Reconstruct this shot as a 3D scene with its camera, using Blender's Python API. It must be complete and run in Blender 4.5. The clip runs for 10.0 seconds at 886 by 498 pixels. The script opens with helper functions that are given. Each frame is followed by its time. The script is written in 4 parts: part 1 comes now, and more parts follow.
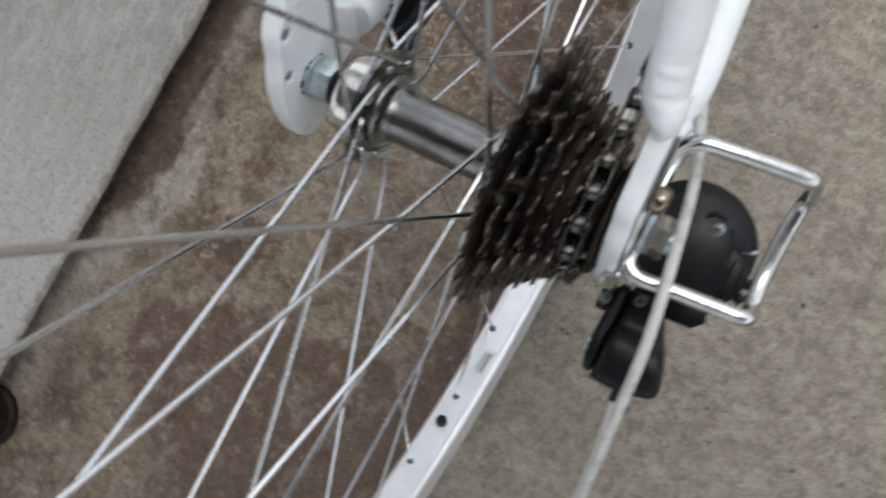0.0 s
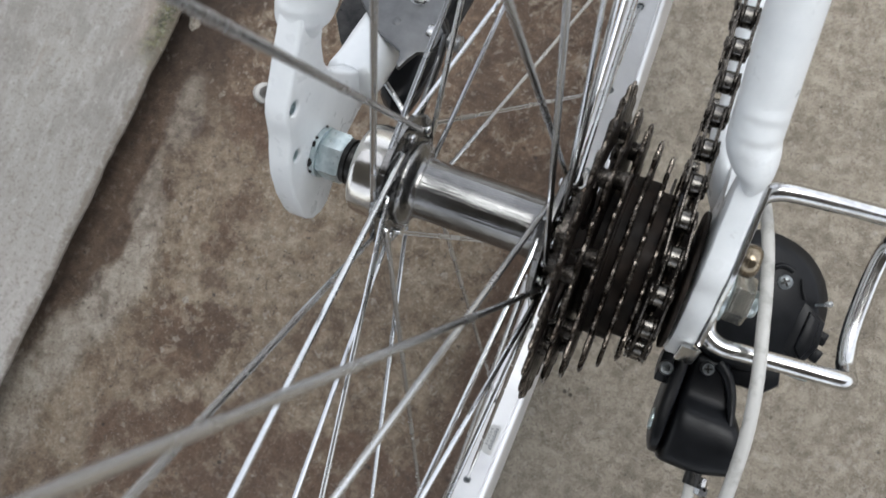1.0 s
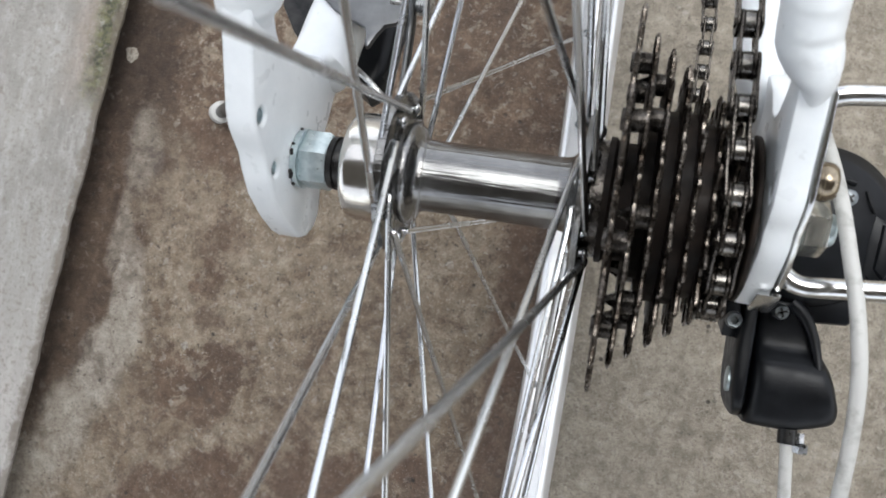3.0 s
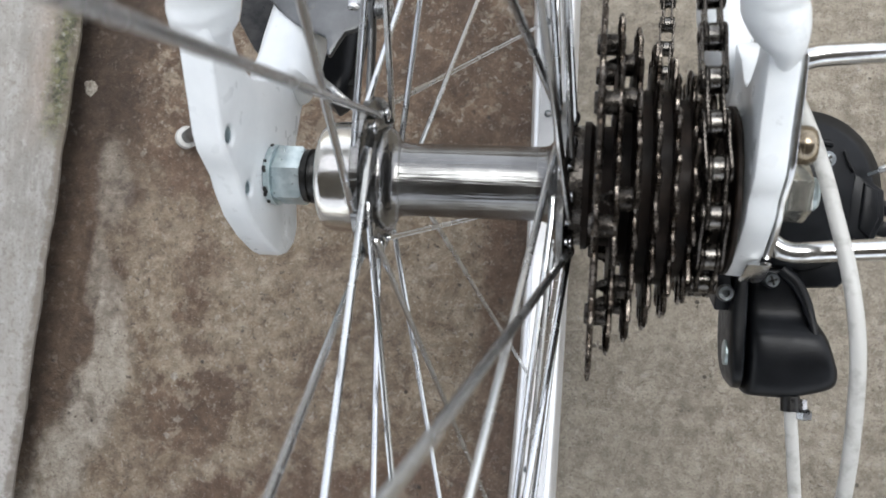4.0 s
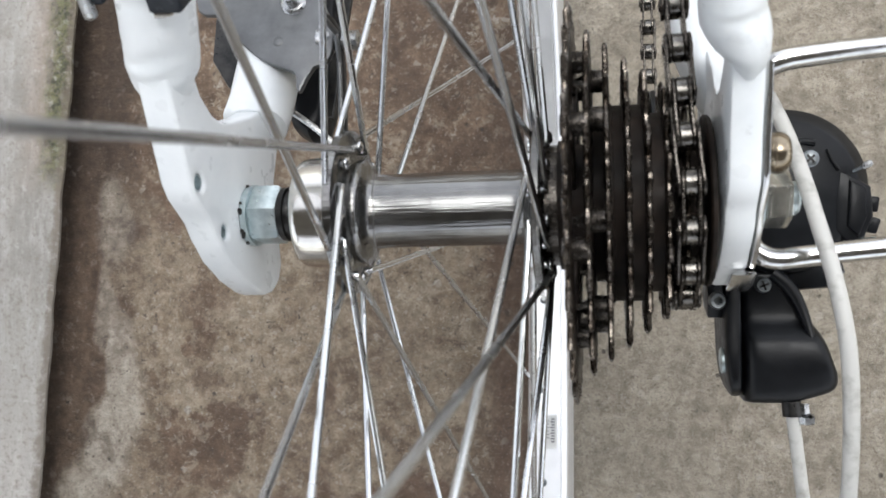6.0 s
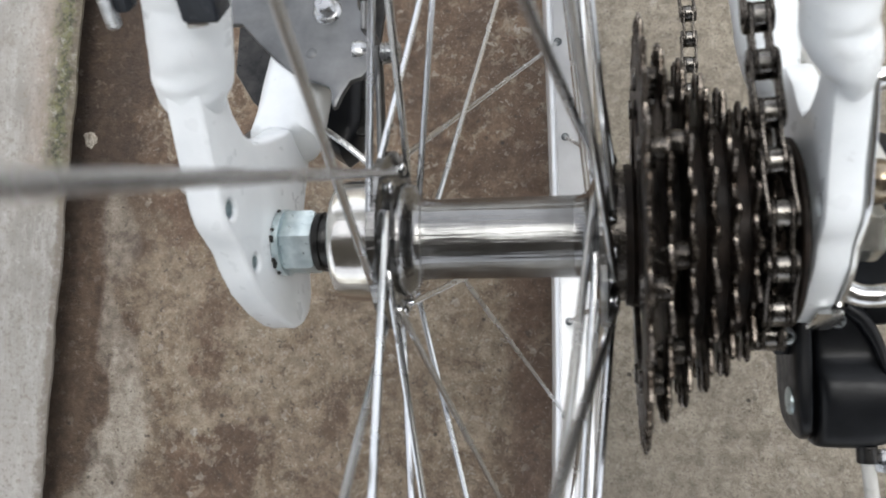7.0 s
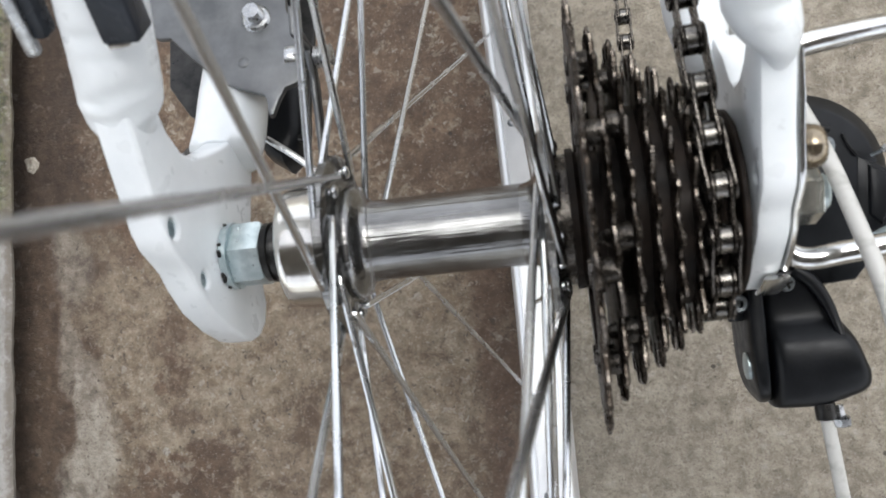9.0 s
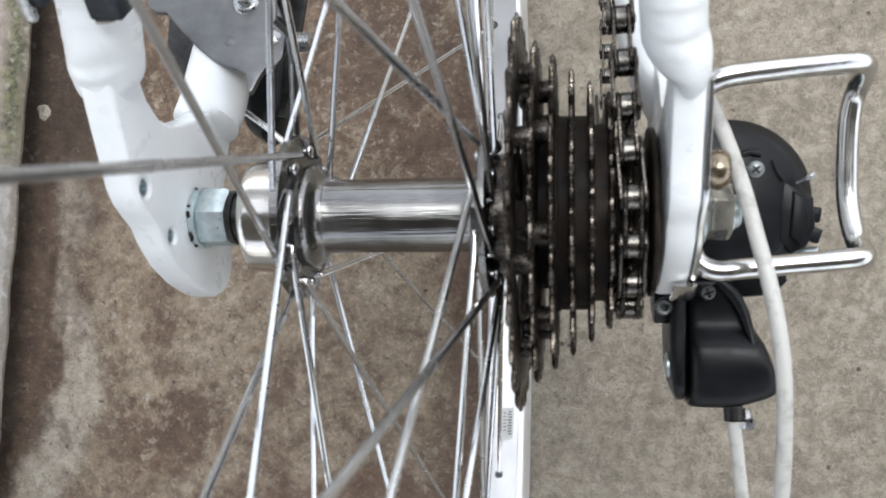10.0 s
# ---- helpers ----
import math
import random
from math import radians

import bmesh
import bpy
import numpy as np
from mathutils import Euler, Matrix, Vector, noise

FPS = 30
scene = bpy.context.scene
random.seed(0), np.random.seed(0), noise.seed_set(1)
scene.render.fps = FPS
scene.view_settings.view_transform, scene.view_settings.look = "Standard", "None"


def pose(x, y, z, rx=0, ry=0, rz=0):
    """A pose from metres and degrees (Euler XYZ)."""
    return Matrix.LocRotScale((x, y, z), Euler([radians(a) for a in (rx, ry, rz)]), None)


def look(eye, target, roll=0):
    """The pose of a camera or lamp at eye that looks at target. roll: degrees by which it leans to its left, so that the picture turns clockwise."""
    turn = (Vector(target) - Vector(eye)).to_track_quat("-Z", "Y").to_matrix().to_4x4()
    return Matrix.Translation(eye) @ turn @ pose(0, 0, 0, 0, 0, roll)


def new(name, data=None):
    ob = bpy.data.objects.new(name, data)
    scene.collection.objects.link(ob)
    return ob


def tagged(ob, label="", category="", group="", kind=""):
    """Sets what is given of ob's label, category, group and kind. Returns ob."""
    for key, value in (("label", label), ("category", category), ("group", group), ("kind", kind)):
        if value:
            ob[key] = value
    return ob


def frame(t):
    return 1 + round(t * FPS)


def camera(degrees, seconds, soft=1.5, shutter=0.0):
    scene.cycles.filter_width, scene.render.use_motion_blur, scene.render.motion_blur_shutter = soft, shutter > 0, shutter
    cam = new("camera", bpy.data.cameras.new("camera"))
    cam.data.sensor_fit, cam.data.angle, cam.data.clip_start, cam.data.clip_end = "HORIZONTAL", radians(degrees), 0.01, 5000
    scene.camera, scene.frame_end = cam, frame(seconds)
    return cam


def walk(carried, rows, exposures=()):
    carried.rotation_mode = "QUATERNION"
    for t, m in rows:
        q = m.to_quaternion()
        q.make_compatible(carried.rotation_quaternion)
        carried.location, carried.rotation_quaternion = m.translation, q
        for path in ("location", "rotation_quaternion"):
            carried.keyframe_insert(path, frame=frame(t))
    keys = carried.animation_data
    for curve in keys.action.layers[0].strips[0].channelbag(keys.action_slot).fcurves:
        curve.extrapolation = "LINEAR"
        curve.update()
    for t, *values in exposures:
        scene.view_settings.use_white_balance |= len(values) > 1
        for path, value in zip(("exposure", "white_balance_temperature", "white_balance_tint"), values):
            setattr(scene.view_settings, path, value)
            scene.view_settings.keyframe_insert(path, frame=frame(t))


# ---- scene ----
cam = camera(55.7, 10.0, soft=1.5, shutter=0.4)
cam.data.dof.use_dof = True
cam.data.dof.focus_distance = 0.37
cam.data.dof.aperture_fstop = 25.0
PATH = [
    (0, (0.1084, -0.0328, 0.3310), (-0.4277, -0.0769, -1.5953), -67.79),
    (0.1, (0.0992, -0.0446, 0.3311), (-0.4564, -0.0551, -1.5901), -65.75),
    (0.2, (0.0859, -0.0456, 0.3283), (-0.4455, -0.0068, -1.5994), -62.80),
    (0.3, (0.0780, -0.0388, 0.3229), (-0.4449, 0.0162, -1.6068), -62.30),
    (0.5, (0.0645, -0.0372, 0.3076), (-0.4110, 0.0385, -1.6336), -60.02),
    (1, (0.0547, -0.0388, 0.3012), (-0.3761, 0.0993, -1.6470), -51.49),
    (1.5, (0.0581, -0.0320, 0.3013), (-0.3705, 0.1832, -1.6404), -44.04),
    (2, (0.0557, -0.0250, 0.2789), (-0.3643, 0.1770, -1.6660), -49.16),
    (2.5, (0.0435, -0.0378, 0.2703), (-0.3669, 0.1038, -1.6820), -58.35),
    (3.8, (0.0324, -0.0328, 0.2555), (-0.3177, 0.0814, -1.7103), -68.28),
    (4, (0.0331, -0.0360, 0.2605), (-0.3126, 0.0847, -1.7057), -67.60),
    (4.5, (0.0306, -0.0355, 0.2624), (-0.3153, 0.0819, -1.7039), -68.91),
    (5, (0.0400, -0.0274, 0.2654), (-0.3300, 0.0909, -1.6965), -72.75),
    (5.5, (0.0426, -0.0261, 0.2655), (-0.3449, 0.0931, -1.6929), -73.81),
    (5.7, (0.0441, -0.0282, 0.2616), (-0.3431, 0.1012, -1.6963), -72.52),
    (6.8, (0.0333, -0.0234, 0.2449), (-0.3533, 0.1123, -1.7127), -71.41),
    (7, (0.0243, -0.0195, 0.2378), (-0.3538, 0.1313, -1.7204), -69.00),
    (7.5, (0.0123, -0.0216, 0.2286), (-0.3120, 0.1516, -1.7373), -63.30),
    (8, (0.0118, -0.0192, 0.2276), (-0.2825, 0.1479, -1.7436), -64.09),
    (8.5, (0.0210, -0.0149, 0.2320), (-0.2727, 0.1238, -1.7415), -70.35),
    (9, (0.0281, -0.0178, 0.2370), (-0.2651, 0.1070, -1.7374), -72.82),
    (9.5, (0.0339, -0.0283, 0.2503), (-0.2604, 0.0901, -1.7244), -71.73),
    (10, (0.0514, -0.0199, 0.2569), (-0.2702, 0.0643, -1.7152), -75.49),
]
walk(cam, [(t, look(eye, target, roll)) for t, eye, target, roll in PATH],
     exposures=[(0.0, 0.91, 6500, 10), (0.5, 1.08, 6500, 10), (1.0, 1.13, 6500, 10), (1.5, 1.10, 6500, 10), (2.0, 1.11, 6500, 10), (2.5, 1.38, 6500, 10), (4.5, 1.40, 6500, 10), (5.5, 1.47, 6550, 10), (7.5, 1.34, 6680, 10), (9.0, 1.43, 6600, 10), (10.0, 1.50, 6500, 10)])

# the axle is the x axis, forward is y, the ground lies one wheel radius below
GROUND = -0.3464

# ---------------------------------------------------------------- light
world = bpy.data.worlds.new("overcast_sky")
scene.world = world
world.use_nodes = True
wn = world.node_tree.nodes
sky = wn.new("ShaderNodeTexSky")
sky.sky_type = "NISHITA"
sky.sun_disc = False
sky.sun_elevation = radians(76)
sky.sun_rotation = radians(60)
sky.dust_density = 2.0
wn["Background"].inputs["Strength"].default_value = 0.15
pale = wn.new("ShaderNodeHueSaturation")
pale.inputs["Saturation"].default_value = 0.31
world.node_tree.links.new(sky.outputs["Color"], pale.inputs["Color"])
world.node_tree.links.new(pale.outputs["Color"], wn["Background"].inputs["Color"])

sun_data = bpy.data.lights.new("sun", "SUN")
sun_data.energy = 0.8
sun_data.angle = radians(40)
sun_data.color = (0.93, 0.975, 0.985)
sun = new("sun", sun_data)
sun.matrix_world = look((0.36, 0.64, 3.0), (0, 0, 0))


# ---------------------------------------------------------------- materials
def material(name, color, rough=0.5, metal=0.0, coat=0.0):
    m = bpy.data.materials.new(name)
    m.use_nodes = True
    b = m.node_tree.nodes["Principled BSDF"]
    b.inputs["Base Color"].default_value = (*color, 1)
    b.inputs["Roughness"].default_value = rough
    b.inputs["Metallic"].default_value = metal
    b.inputs["Coat Weight"].default_value = coat
    b.inputs["Coat Roughness"].default_value = 0.12
    return m


def node(m, kind, **values):
    n = m.node_tree.nodes.new(kind)
    for key, value in values.items():
        n.inputs[key].default_value = value
    return n


def link(m, a, out, b, into):
    m.node_tree.links.new(a.outputs[out], b.inputs[into])


def coords(m):
    return node(m, "ShaderNodeTexCoord")


def ramp(m, stops):
    n = m.node_tree.nodes.new("ShaderNodeValToRGB")
    while len(n.color_ramp.elements) < len(stops):
        n.color_ramp.elements.new(0.5)
    for e, (p, c) in zip(n.color_ramp.elements, stops):
        e.position = p
        e.color = (*c, 1)
    return n


def mottle(m, dark, light, scale, lo=0.35, hi=0.65, detail=6.0, bump=0.0, bump_scale=None, rough=None):
    """Two tones of noise on the base colour, grain in the relief, and an uneven gloss."""
    b = m.node_tree.nodes["Principled BSDF"]
    tc = coords(m)
    n = node(m, "ShaderNodeTexNoise", Scale=scale, Detail=detail, Roughness=0.62)
    link(m, tc, "Object", n, "Vector")
    r = ramp(m, [(lo, dark), (hi, light)])
    link(m, n, "Fac", r, "Fac")
    link(m, r, "Color", b, "Base Color")
    if rough:
        n3 = node(m, "ShaderNodeTexNoise", Scale=scale * 2.3, Detail=5.0)
        link(m, tc, "Object", n3, "Vector")
        mr = node(m, "ShaderNodeMapRange")
        mr.inputs["From Min"].default_value, mr.inputs["From Max"].default_value = 0.3, 0.7
        mr.inputs["To Min"].default_value, mr.inputs["To Max"].default_value = rough
        link(m, n3, "Fac", mr, "Value")
        link(m, mr, "Result", b, "Roughness")
    if bump:
        n2 = node(m, "ShaderNodeTexNoise", Scale=bump_scale or scale * 6, Detail=4.0)
        link(m, tc, "Object", n2, "Vector")
        bp = node(m, "ShaderNodeBump", Strength=bump, Distance=0.001)
        link(m, n2, "Fac", bp, "Height")
        link(m, bp, "Normal", b, "Normal")
    return m


WHITE = mottle(material("white_paint", (0.66, 0.67, 0.68), 0.3, 0, 0.3), (0.705, 0.735, 0.75), (0.775, 0.80, 0.812), 60, 0.3, 0.6, bump=0.06, bump_scale=220, rough=(0.25, 0.42))


def scuff(m, amount=0.4):
    """Small grey scuffs and specks of grime over the colour that is already there."""
    b = m.node_tree.nodes["Principled BSDF"]
    below = b.inputs["Base Color"].links[0].from_socket
    tc = coords(m)
    n = node(m, "ShaderNodeTexNoise", Scale=110.0, Detail=7.0, Roughness=0.7, Distortion=0.6)
    link(m, tc, "Object", n, "Vector")
    r = ramp(m, [(0.64, (0, 0, 0)), (0.72, (amount, amount, amount))])
    link(m, n, "Fac", r, "Fac")
    mix = m.node_tree.nodes.new("ShaderNodeMix")
    mix.data_type = "RGBA"
    link(m, r, "Color", mix, 0)
    m.node_tree.links.new(below, mix.inputs[6])
    mix.inputs[7].default_value = (0.22, 0.21, 0.20, 1)
    m.node_tree.links.new(mix.outputs[2], b.inputs["Base Color"])
    return m


scuff(WHITE)
CHROME = mottle(material("polished_alloy", (0.7, 0.7, 0.69), 0.16, 1.0), (0.52, 0.52, 0.515), (0.72, 0.72, 0.71), 120, 0.3, 0.7, bump=0.06, bump_scale=260, rough=(0.13, 0.24))
HUB_ALLOY = mottle(material("dull_polished_alloy", (0.5, 0.5, 0.49), 0.2, 1.0), (0.165, 0.163, 0.159), (0.30, 0.296, 0.289), 70, 0.3, 0.7, rough=(0.15, 0.25))


def drawn(m, amount, distance):
    """Polishing waves that run along the axle and bend what the metal mirrors."""
    tc = coords(m)
    stretch = node(m, "ShaderNodeMapping")
    stretch.inputs["Scale"].default_value = (9.0, 420.0, 420.0)
    link(m, tc, "Object", stretch, "Vector")
    n = node(m, "ShaderNodeTexNoise", Scale=1.0, Detail=3.0, Roughness=0.6, Distortion=0.3)
    link(m, stretch, "Vector", n, "Vector")
    bp = node(m, "ShaderNodeBump", Strength=amount, Distance=distance)
    link(m, n, "Fac", bp, "Height")
    link(m, bp, "Normal", m.node_tree.nodes["Principled BSDF"], "Normal")


drawn(HUB_ALLOY, 0.8, 0.0005)
CAP_ALLOY = mottle(material("ivory_bright_alloy", (0.7, 0.67, 0.62), 0.2, 1.0), (0.66, 0.635, 0.59), (0.84, 0.81, 0.765), 90, 0.3, 0.7, rough=(0.13, 0.20))
drawn(CAP_ALLOY, 0.25, 0.0003)
STEEL = mottle(material("steel_spoke", (0.6, 0.6, 0.6), 0.22, 1.0), (0.60, 0.61, 0.62), (0.68, 0.69, 0.70), 25, rough=(0.2, 0.3))
ZINC = mottle(material("zinc_nut", (0.55, 0.62, 0.64), 0.35, 0.8), (0.42, 0.5, 0.52), (0.62, 0.69, 0.7), 250, bump=0.1, rough=(0.25, 0.5))
BRIGHT = mottle(material("bright_zinc", (0.66, 0.68, 0.67), 0.25, 0.85), (0.34, 0.34, 0.31), (0.62, 0.61, 0.56), 250, rough=(0.12, 0.28))
BRASSY = mottle(material("yellow_zinc", (0.55, 0.47, 0.33), 0.35, 0.9), (0.12, 0.094, 0.064), (0.34, 0.285, 0.21), 250, rough=(0.12, 0.30))
OILY = mottle(material("oily_steel", (0.02, 0.016, 0.013), 0.3, 0.7), (0.013, 0.0098, 0.0078), (0.086, 0.067, 0.054), 210, 0.44, 0.78, bump=0.45, bump_scale=480, rough=(0.26, 0.52))
CHAINM = mottle(material("chain_steel", (0.1, 0.09, 0.08), 0.3, 0.8), (0.022, 0.018, 0.015), (0.15, 0.135, 0.12), 220, 0.36, 0.75, bump=0.2, bump_scale=900, rough=(0.12, 0.4))
WORN = mottle(material("worn_tooth_steel", (0.2, 0.18, 0.16), 0.3, 0.9), (0.028, 0.021, 0.016), (0.26, 0.228, 0.198), 170, 0.40, 0.72, bump=0.4, bump_scale=600, rough=(0.15, 0.36))
GREASE = mottle(material("black_grease", (0.004, 0.0034, 0.003), 0.6), (0.006, 0.0044, 0.0035), (0.021, 0.0145, 0.011), 120, bump=0.15, bump_scale=300, rough=(0.45, 0.7))
GREASE.node_tree.nodes["Principled BSDF"].inputs["Specular IOR Level"].default_value = 0.15
ROLLER = mottle(material("worn_roller_steel", (0.25, 0.24, 0.23), 0.25, 1.0), (0.060, 0.055, 0.050), (0.23, 0.218, 0.20), 220, rough=(0.16, 0.38))
BLACK = mottle(material("black_plastic", (0.005, 0.0055, 0.0065), 0.4), (0.0032, 0.0036, 0.0044), (0.0080, 0.0088, 0.0104), 90, bump=0.06, bump_scale=900, rough=(0.30, 0.46))
CABLE = mottle(material("cream_housing", (0.6, 0.58, 0.52), 0.45), (0.27, 0.26, 0.235), (0.48, 0.475, 0.45), 130, 0.28, 0.50, rough=(0.35, 0.55))
BRACKET = mottle(material("grey_galvanised", (0.3, 0.3, 0.3), 0.45, 0.8), (0.098, 0.100, 0.102), (0.175, 0.178, 0.18), 45, bump=0.10, bump_scale=300, rough=(0.30, 0.48))
SCREW_STEEL = mottle(material("bright_screw_steel", (0.4, 0.4, 0.41), 0.3, 1.0), (0.30, 0.305, 0.31), (0.5, 0.505, 0.51), 250, rough=(0.2, 0.4))
RIMM = mottle(material("rim_alloy", (0.75, 0.76, 0.77), 0.34, 0.72, 0.1), (0.70, 0.705, 0.71), (0.80, 0.805, 0.81), 30, rough=(0.30, 0.42))
RUBBER = mottle(material("tyre_rubber", (0.02, 0.02, 0.02), 0.8), (0.014, 0.014, 0.014), (0.035, 0.033, 0.03), 90, bump=0.3, bump_scale=500)
LACQUER = mottle(material("dark_lacquer", (0.02, 0.023, 0.03), 0.25), (0.014, 0.017, 0.022), (0.026, 0.030, 0.038), 90, rough=(0.16, 0.30))
LACQUER.node_tree.nodes["Principled BSDF"].inputs["Specular IOR Level"].default_value = 0.2
CONE = mottle(material("black_steel", (0.02, 0.02, 0.02), 0.35, 0.6), (0.012, 0.012, 0.012), (0.04, 0.038, 0.036), 200, rough=(0.25, 0.5))
BLACK.node_tree.nodes["Principled BSDF"].inputs["Specular IOR Level"].default_value = 0.22
DULL = mottle(material("dull_dark_zinc", (0.2, 0.22, 0.23), 0.4, 0.9), (0.10, 0.11, 0.115), (0.26, 0.28, 0.29), 300, rough=(0.3, 0.5))
PAPER = material("sticker", (0.86, 0.86, 0.84), 0.5)
INK = material("sticker_ink", (0.25, 0.25, 0.26), 0.6)



def mixed(m, fac, a, b, blend="MIX"):
    """A colour mix; each of fac, a, b is a socket or a plain value."""
    n = m.node_tree.nodes.new("ShaderNodeMix")
    n.data_type, n.blend_type, n.clamp_result = "RGBA", blend, False
    for socket, value in ((n.inputs[0], fac), (n.inputs[6], a), (n.inputs[7], b)):
        if isinstance(value, bpy.types.NodeSocket):
            m.node_tree.links.new(value, socket)
        else:
            socket.default_value = value if isinstance(value, float) else (*value, 1)
    return n.outputs[2]


def number(m, op, a, b=0.0, c=0.0, clamp=False):
    n = m.node_tree.nodes.new("ShaderNodeMath")
    n.operation, n.use_clamp = op, clamp
    for socket, value in zip(n.inputs, (a, b, c)):
        if isinstance(value, bpy.types.NodeSocket):
            m.node_tree.links.new(value, socket)
        else:
            socket.default_value = value
    return n.outputs[0]


def span(m, value, lo, hi, to_lo=0.0, to_hi=1.0):
    n = m.node_tree.nodes.new("ShaderNodeMapRange")
    n.interpolation_type = "SMOOTHSTEP"
    m.node_tree.links.new(value, n.inputs["Value"])
    for key, v in (("From Min", lo), ("From Max", hi), ("To Min", to_lo), ("To Max", to_hi)):
        n.inputs[key].default_value = v
    return n.outputs["Result"]


def cloud(m, where, scale, detail=5.0, rough=0.6, distort=0.0, stretch=None, shift=(0, 0, 0)):
    mp = node(m, "ShaderNodeMapping")
    mp.inputs["Scale"].default_value = stretch or (1, 1, 1)
    mp.inputs["Location"].default_value = shift
    m.node_tree.links.new(where, mp.inputs["Vector"])
    n = node(m, "ShaderNodeTexNoise", Scale=scale, Detail=detail, Roughness=rough, Distortion=distort)
    link(m, mp, "Vector", n, "Vector")
    return n.outputs["Fac"]


def concrete_floor():
    m = material("stained_concrete", (0.3, 0.27, 0.23), 0.8)
    b = m.node_tree.nodes["Principled BSDF"]
    where = coords(m).outputs["Object"]
    sep = node(m, "ShaderNodeSeparateXYZ")
    m.node_tree.links.new(where, sep.inputs[0])
    x, y = sep.outputs[0], sep.outputs[1]

    def centred(value, amount):
        return number(m, "MULTIPLY", number(m, "SUBTRACT", value, 0.5), amount)

    def plus(*values):
        total = values[-1]
        for v in values[:-1]:
            total = number(m, "ADD", total, v)
        return total

    def times(*values):
        total = values[0]
        for v in values[1:]:
            total = number(m, "MULTIPLY", total, v)
        return total

    broad = cloud(m, where, 5.0, 4.0)
    patch = cloud(m, where, 11.0, 6.0, 0.58, 0.6)
    blotch = cloud(m, where, 34.0, 9.0, 0.70, 0.3, shift=(3, 7, 0))
    crust = cloud(m, where, 60.0, 9.0, 0.74, 0.2, shift=(6, 2, 0))
    flake = cloud(m, where, 300.0, 6.0, 0.70, 0.3, shift=(1, 2, 0))
    grain = cloud(m, where, 560.0, 5.0, 0.75)
    # clean concrete: grey-tan, cloudy, with paler scuffed skin and fine grit
    clean = mixed(m, span(m, blotch, 0.36, 0.66), (0.206, 0.180, 0.142), (0.290, 0.258, 0.208))
    clean = mixed(m, span(m, plus(crust, centred(patch, 0.6)), 0.55, 0.62, 0.0, 0.6), clean, (0.315, 0.278, 0.228))
    clean = mixed(m, span(m, plus(flake, centred(patch, 0.35), centred(crust, 0.3)), 0.57, 0.66, 0.0, 0.6), clean, (0.31, 0.283, 0.25))
    # brown damp dirt between the step and the wheel, with a limy crust on it
    off_step = number(m, "ADD", number(m, "SUBTRACT", x, number(m, "MULTIPLY", y, 0.063)), 0.374)
    ragged = plus(centred(patch, 0.12), centred(blotch, 0.06), centred(crust, 0.02))
    u = number(m, "ADD", off_step, ragged)
    brown = mixed(m, span(m, plus(blotch, centred(crust, 0.5)), 0.36, 0.68), (0.072, 0.042, 0.025), (0.156, 0.102, 0.066))
    brown = mixed(m, span(m, flake, 0.60, 0.67, 0.0, 0.45), brown, (0.20, 0.155, 0.115))
    limy = mixed(m, span(m, plus(blotch, centred(crust, 0.4)), 0.36, 0.64), (0.156, 0.113, 0.074), (0.256, 0.209, 0.154))
    limy = mixed(m, span(m, plus(flake, centred(crust, 0.45)), 0.60, 0.67, 0.0, 0.6), limy, (0.45, 0.41, 0.345))
    dirty = times(span(m, number(m, "ADD", x, centred(patch, 0.05)), 0.014, -0.012), span(m, x, -1.3, -0.7))
    yr = number(m, "ADD", y, ragged)
    how_limy = plus(0.52, centred(patch, 0.95), centred(blotch, 0.25), centred(crust, 0.10), centred(broad, 0.5),
                    span(m, yr, 0.02, -0.14, 0.0, 0.08), span(m, yr, 0.02, 0.13, 0.0, -0.28), span(m, number(m, "ADD", x, ragged), -0.08, -0.02, 0.0, -0.12), times(span(m, u, 0.03, 0.10), span(m, u, 0.24, 0.12), 0.10))
    frayed = number(m, "ADD", y, centred(blotch, 0.14))

    def spot(cx, cy, rx, ry, fray=1.0):
        dx = number(m, "DIVIDE", number(m, "SUBTRACT", number(m, "ADD", x, times(ragged, fray)), cx), rx)
        dy = number(m, "DIVIDE", number(m, "SUBTRACT", frayed if fray == 1.0 else y, cy), ry)
        return span(m, plus(times(dx, dx), times(dy, dy)), 1.3, 0.25)

    # where the lime has settled, and where the dirt stays dark
    crusted = plus(spot(-0.340, 0.055, 0.022, 0.032), spot(-0.306, 0.005, 0.036, 0.050), spot(-0.300, -0.060, 0.026, 0.030), spot(-0.225, -0.055, 0.050, 0.040), times(spot(-0.115, -0.030, 0.085, 0.085), 0.6))
    dark_soil = plus(spot(-0.350, 0.022, 0.014, 0.024), spot(-0.268, -0.135, 0.040, 0.034), spot(-0.266, -0.050, 0.016, 0.020))
    how_limy = plus(how_limy, times(crusted, 0.34), times(dark_soil, -0.34))
    soil = mixed(m, span(m, how_limy, 0.34, 0.74), brown, limy)
    chip = span(m, plus(crust, centred(patch, 0.5)), 0.62, 0.67)
    soil = mixed(m, times(chip, 0.55), soil, (0.33, 0.288, 0.232))
    scab = span(m, plus(cloud(m, where, 85.0, 8.0, 0.75, 0.5, shift=(9, 5, 0)), centred(patch, 0.5), times(crusted, 0.05)), 0.53, 0.60)
    soil = mixed(m, times(scab, 0.50), soil, mixed(m, flake, (0.22, 0.178, 0.130), (0.36, 0.315, 0.255)))
    bare = span(m, plus(cloud(m, where, 70.0, 8.0, 0.75, 0.5, shift=(1, 8, 0)), centred(patch, -0.4)), 0.54, 0.62)
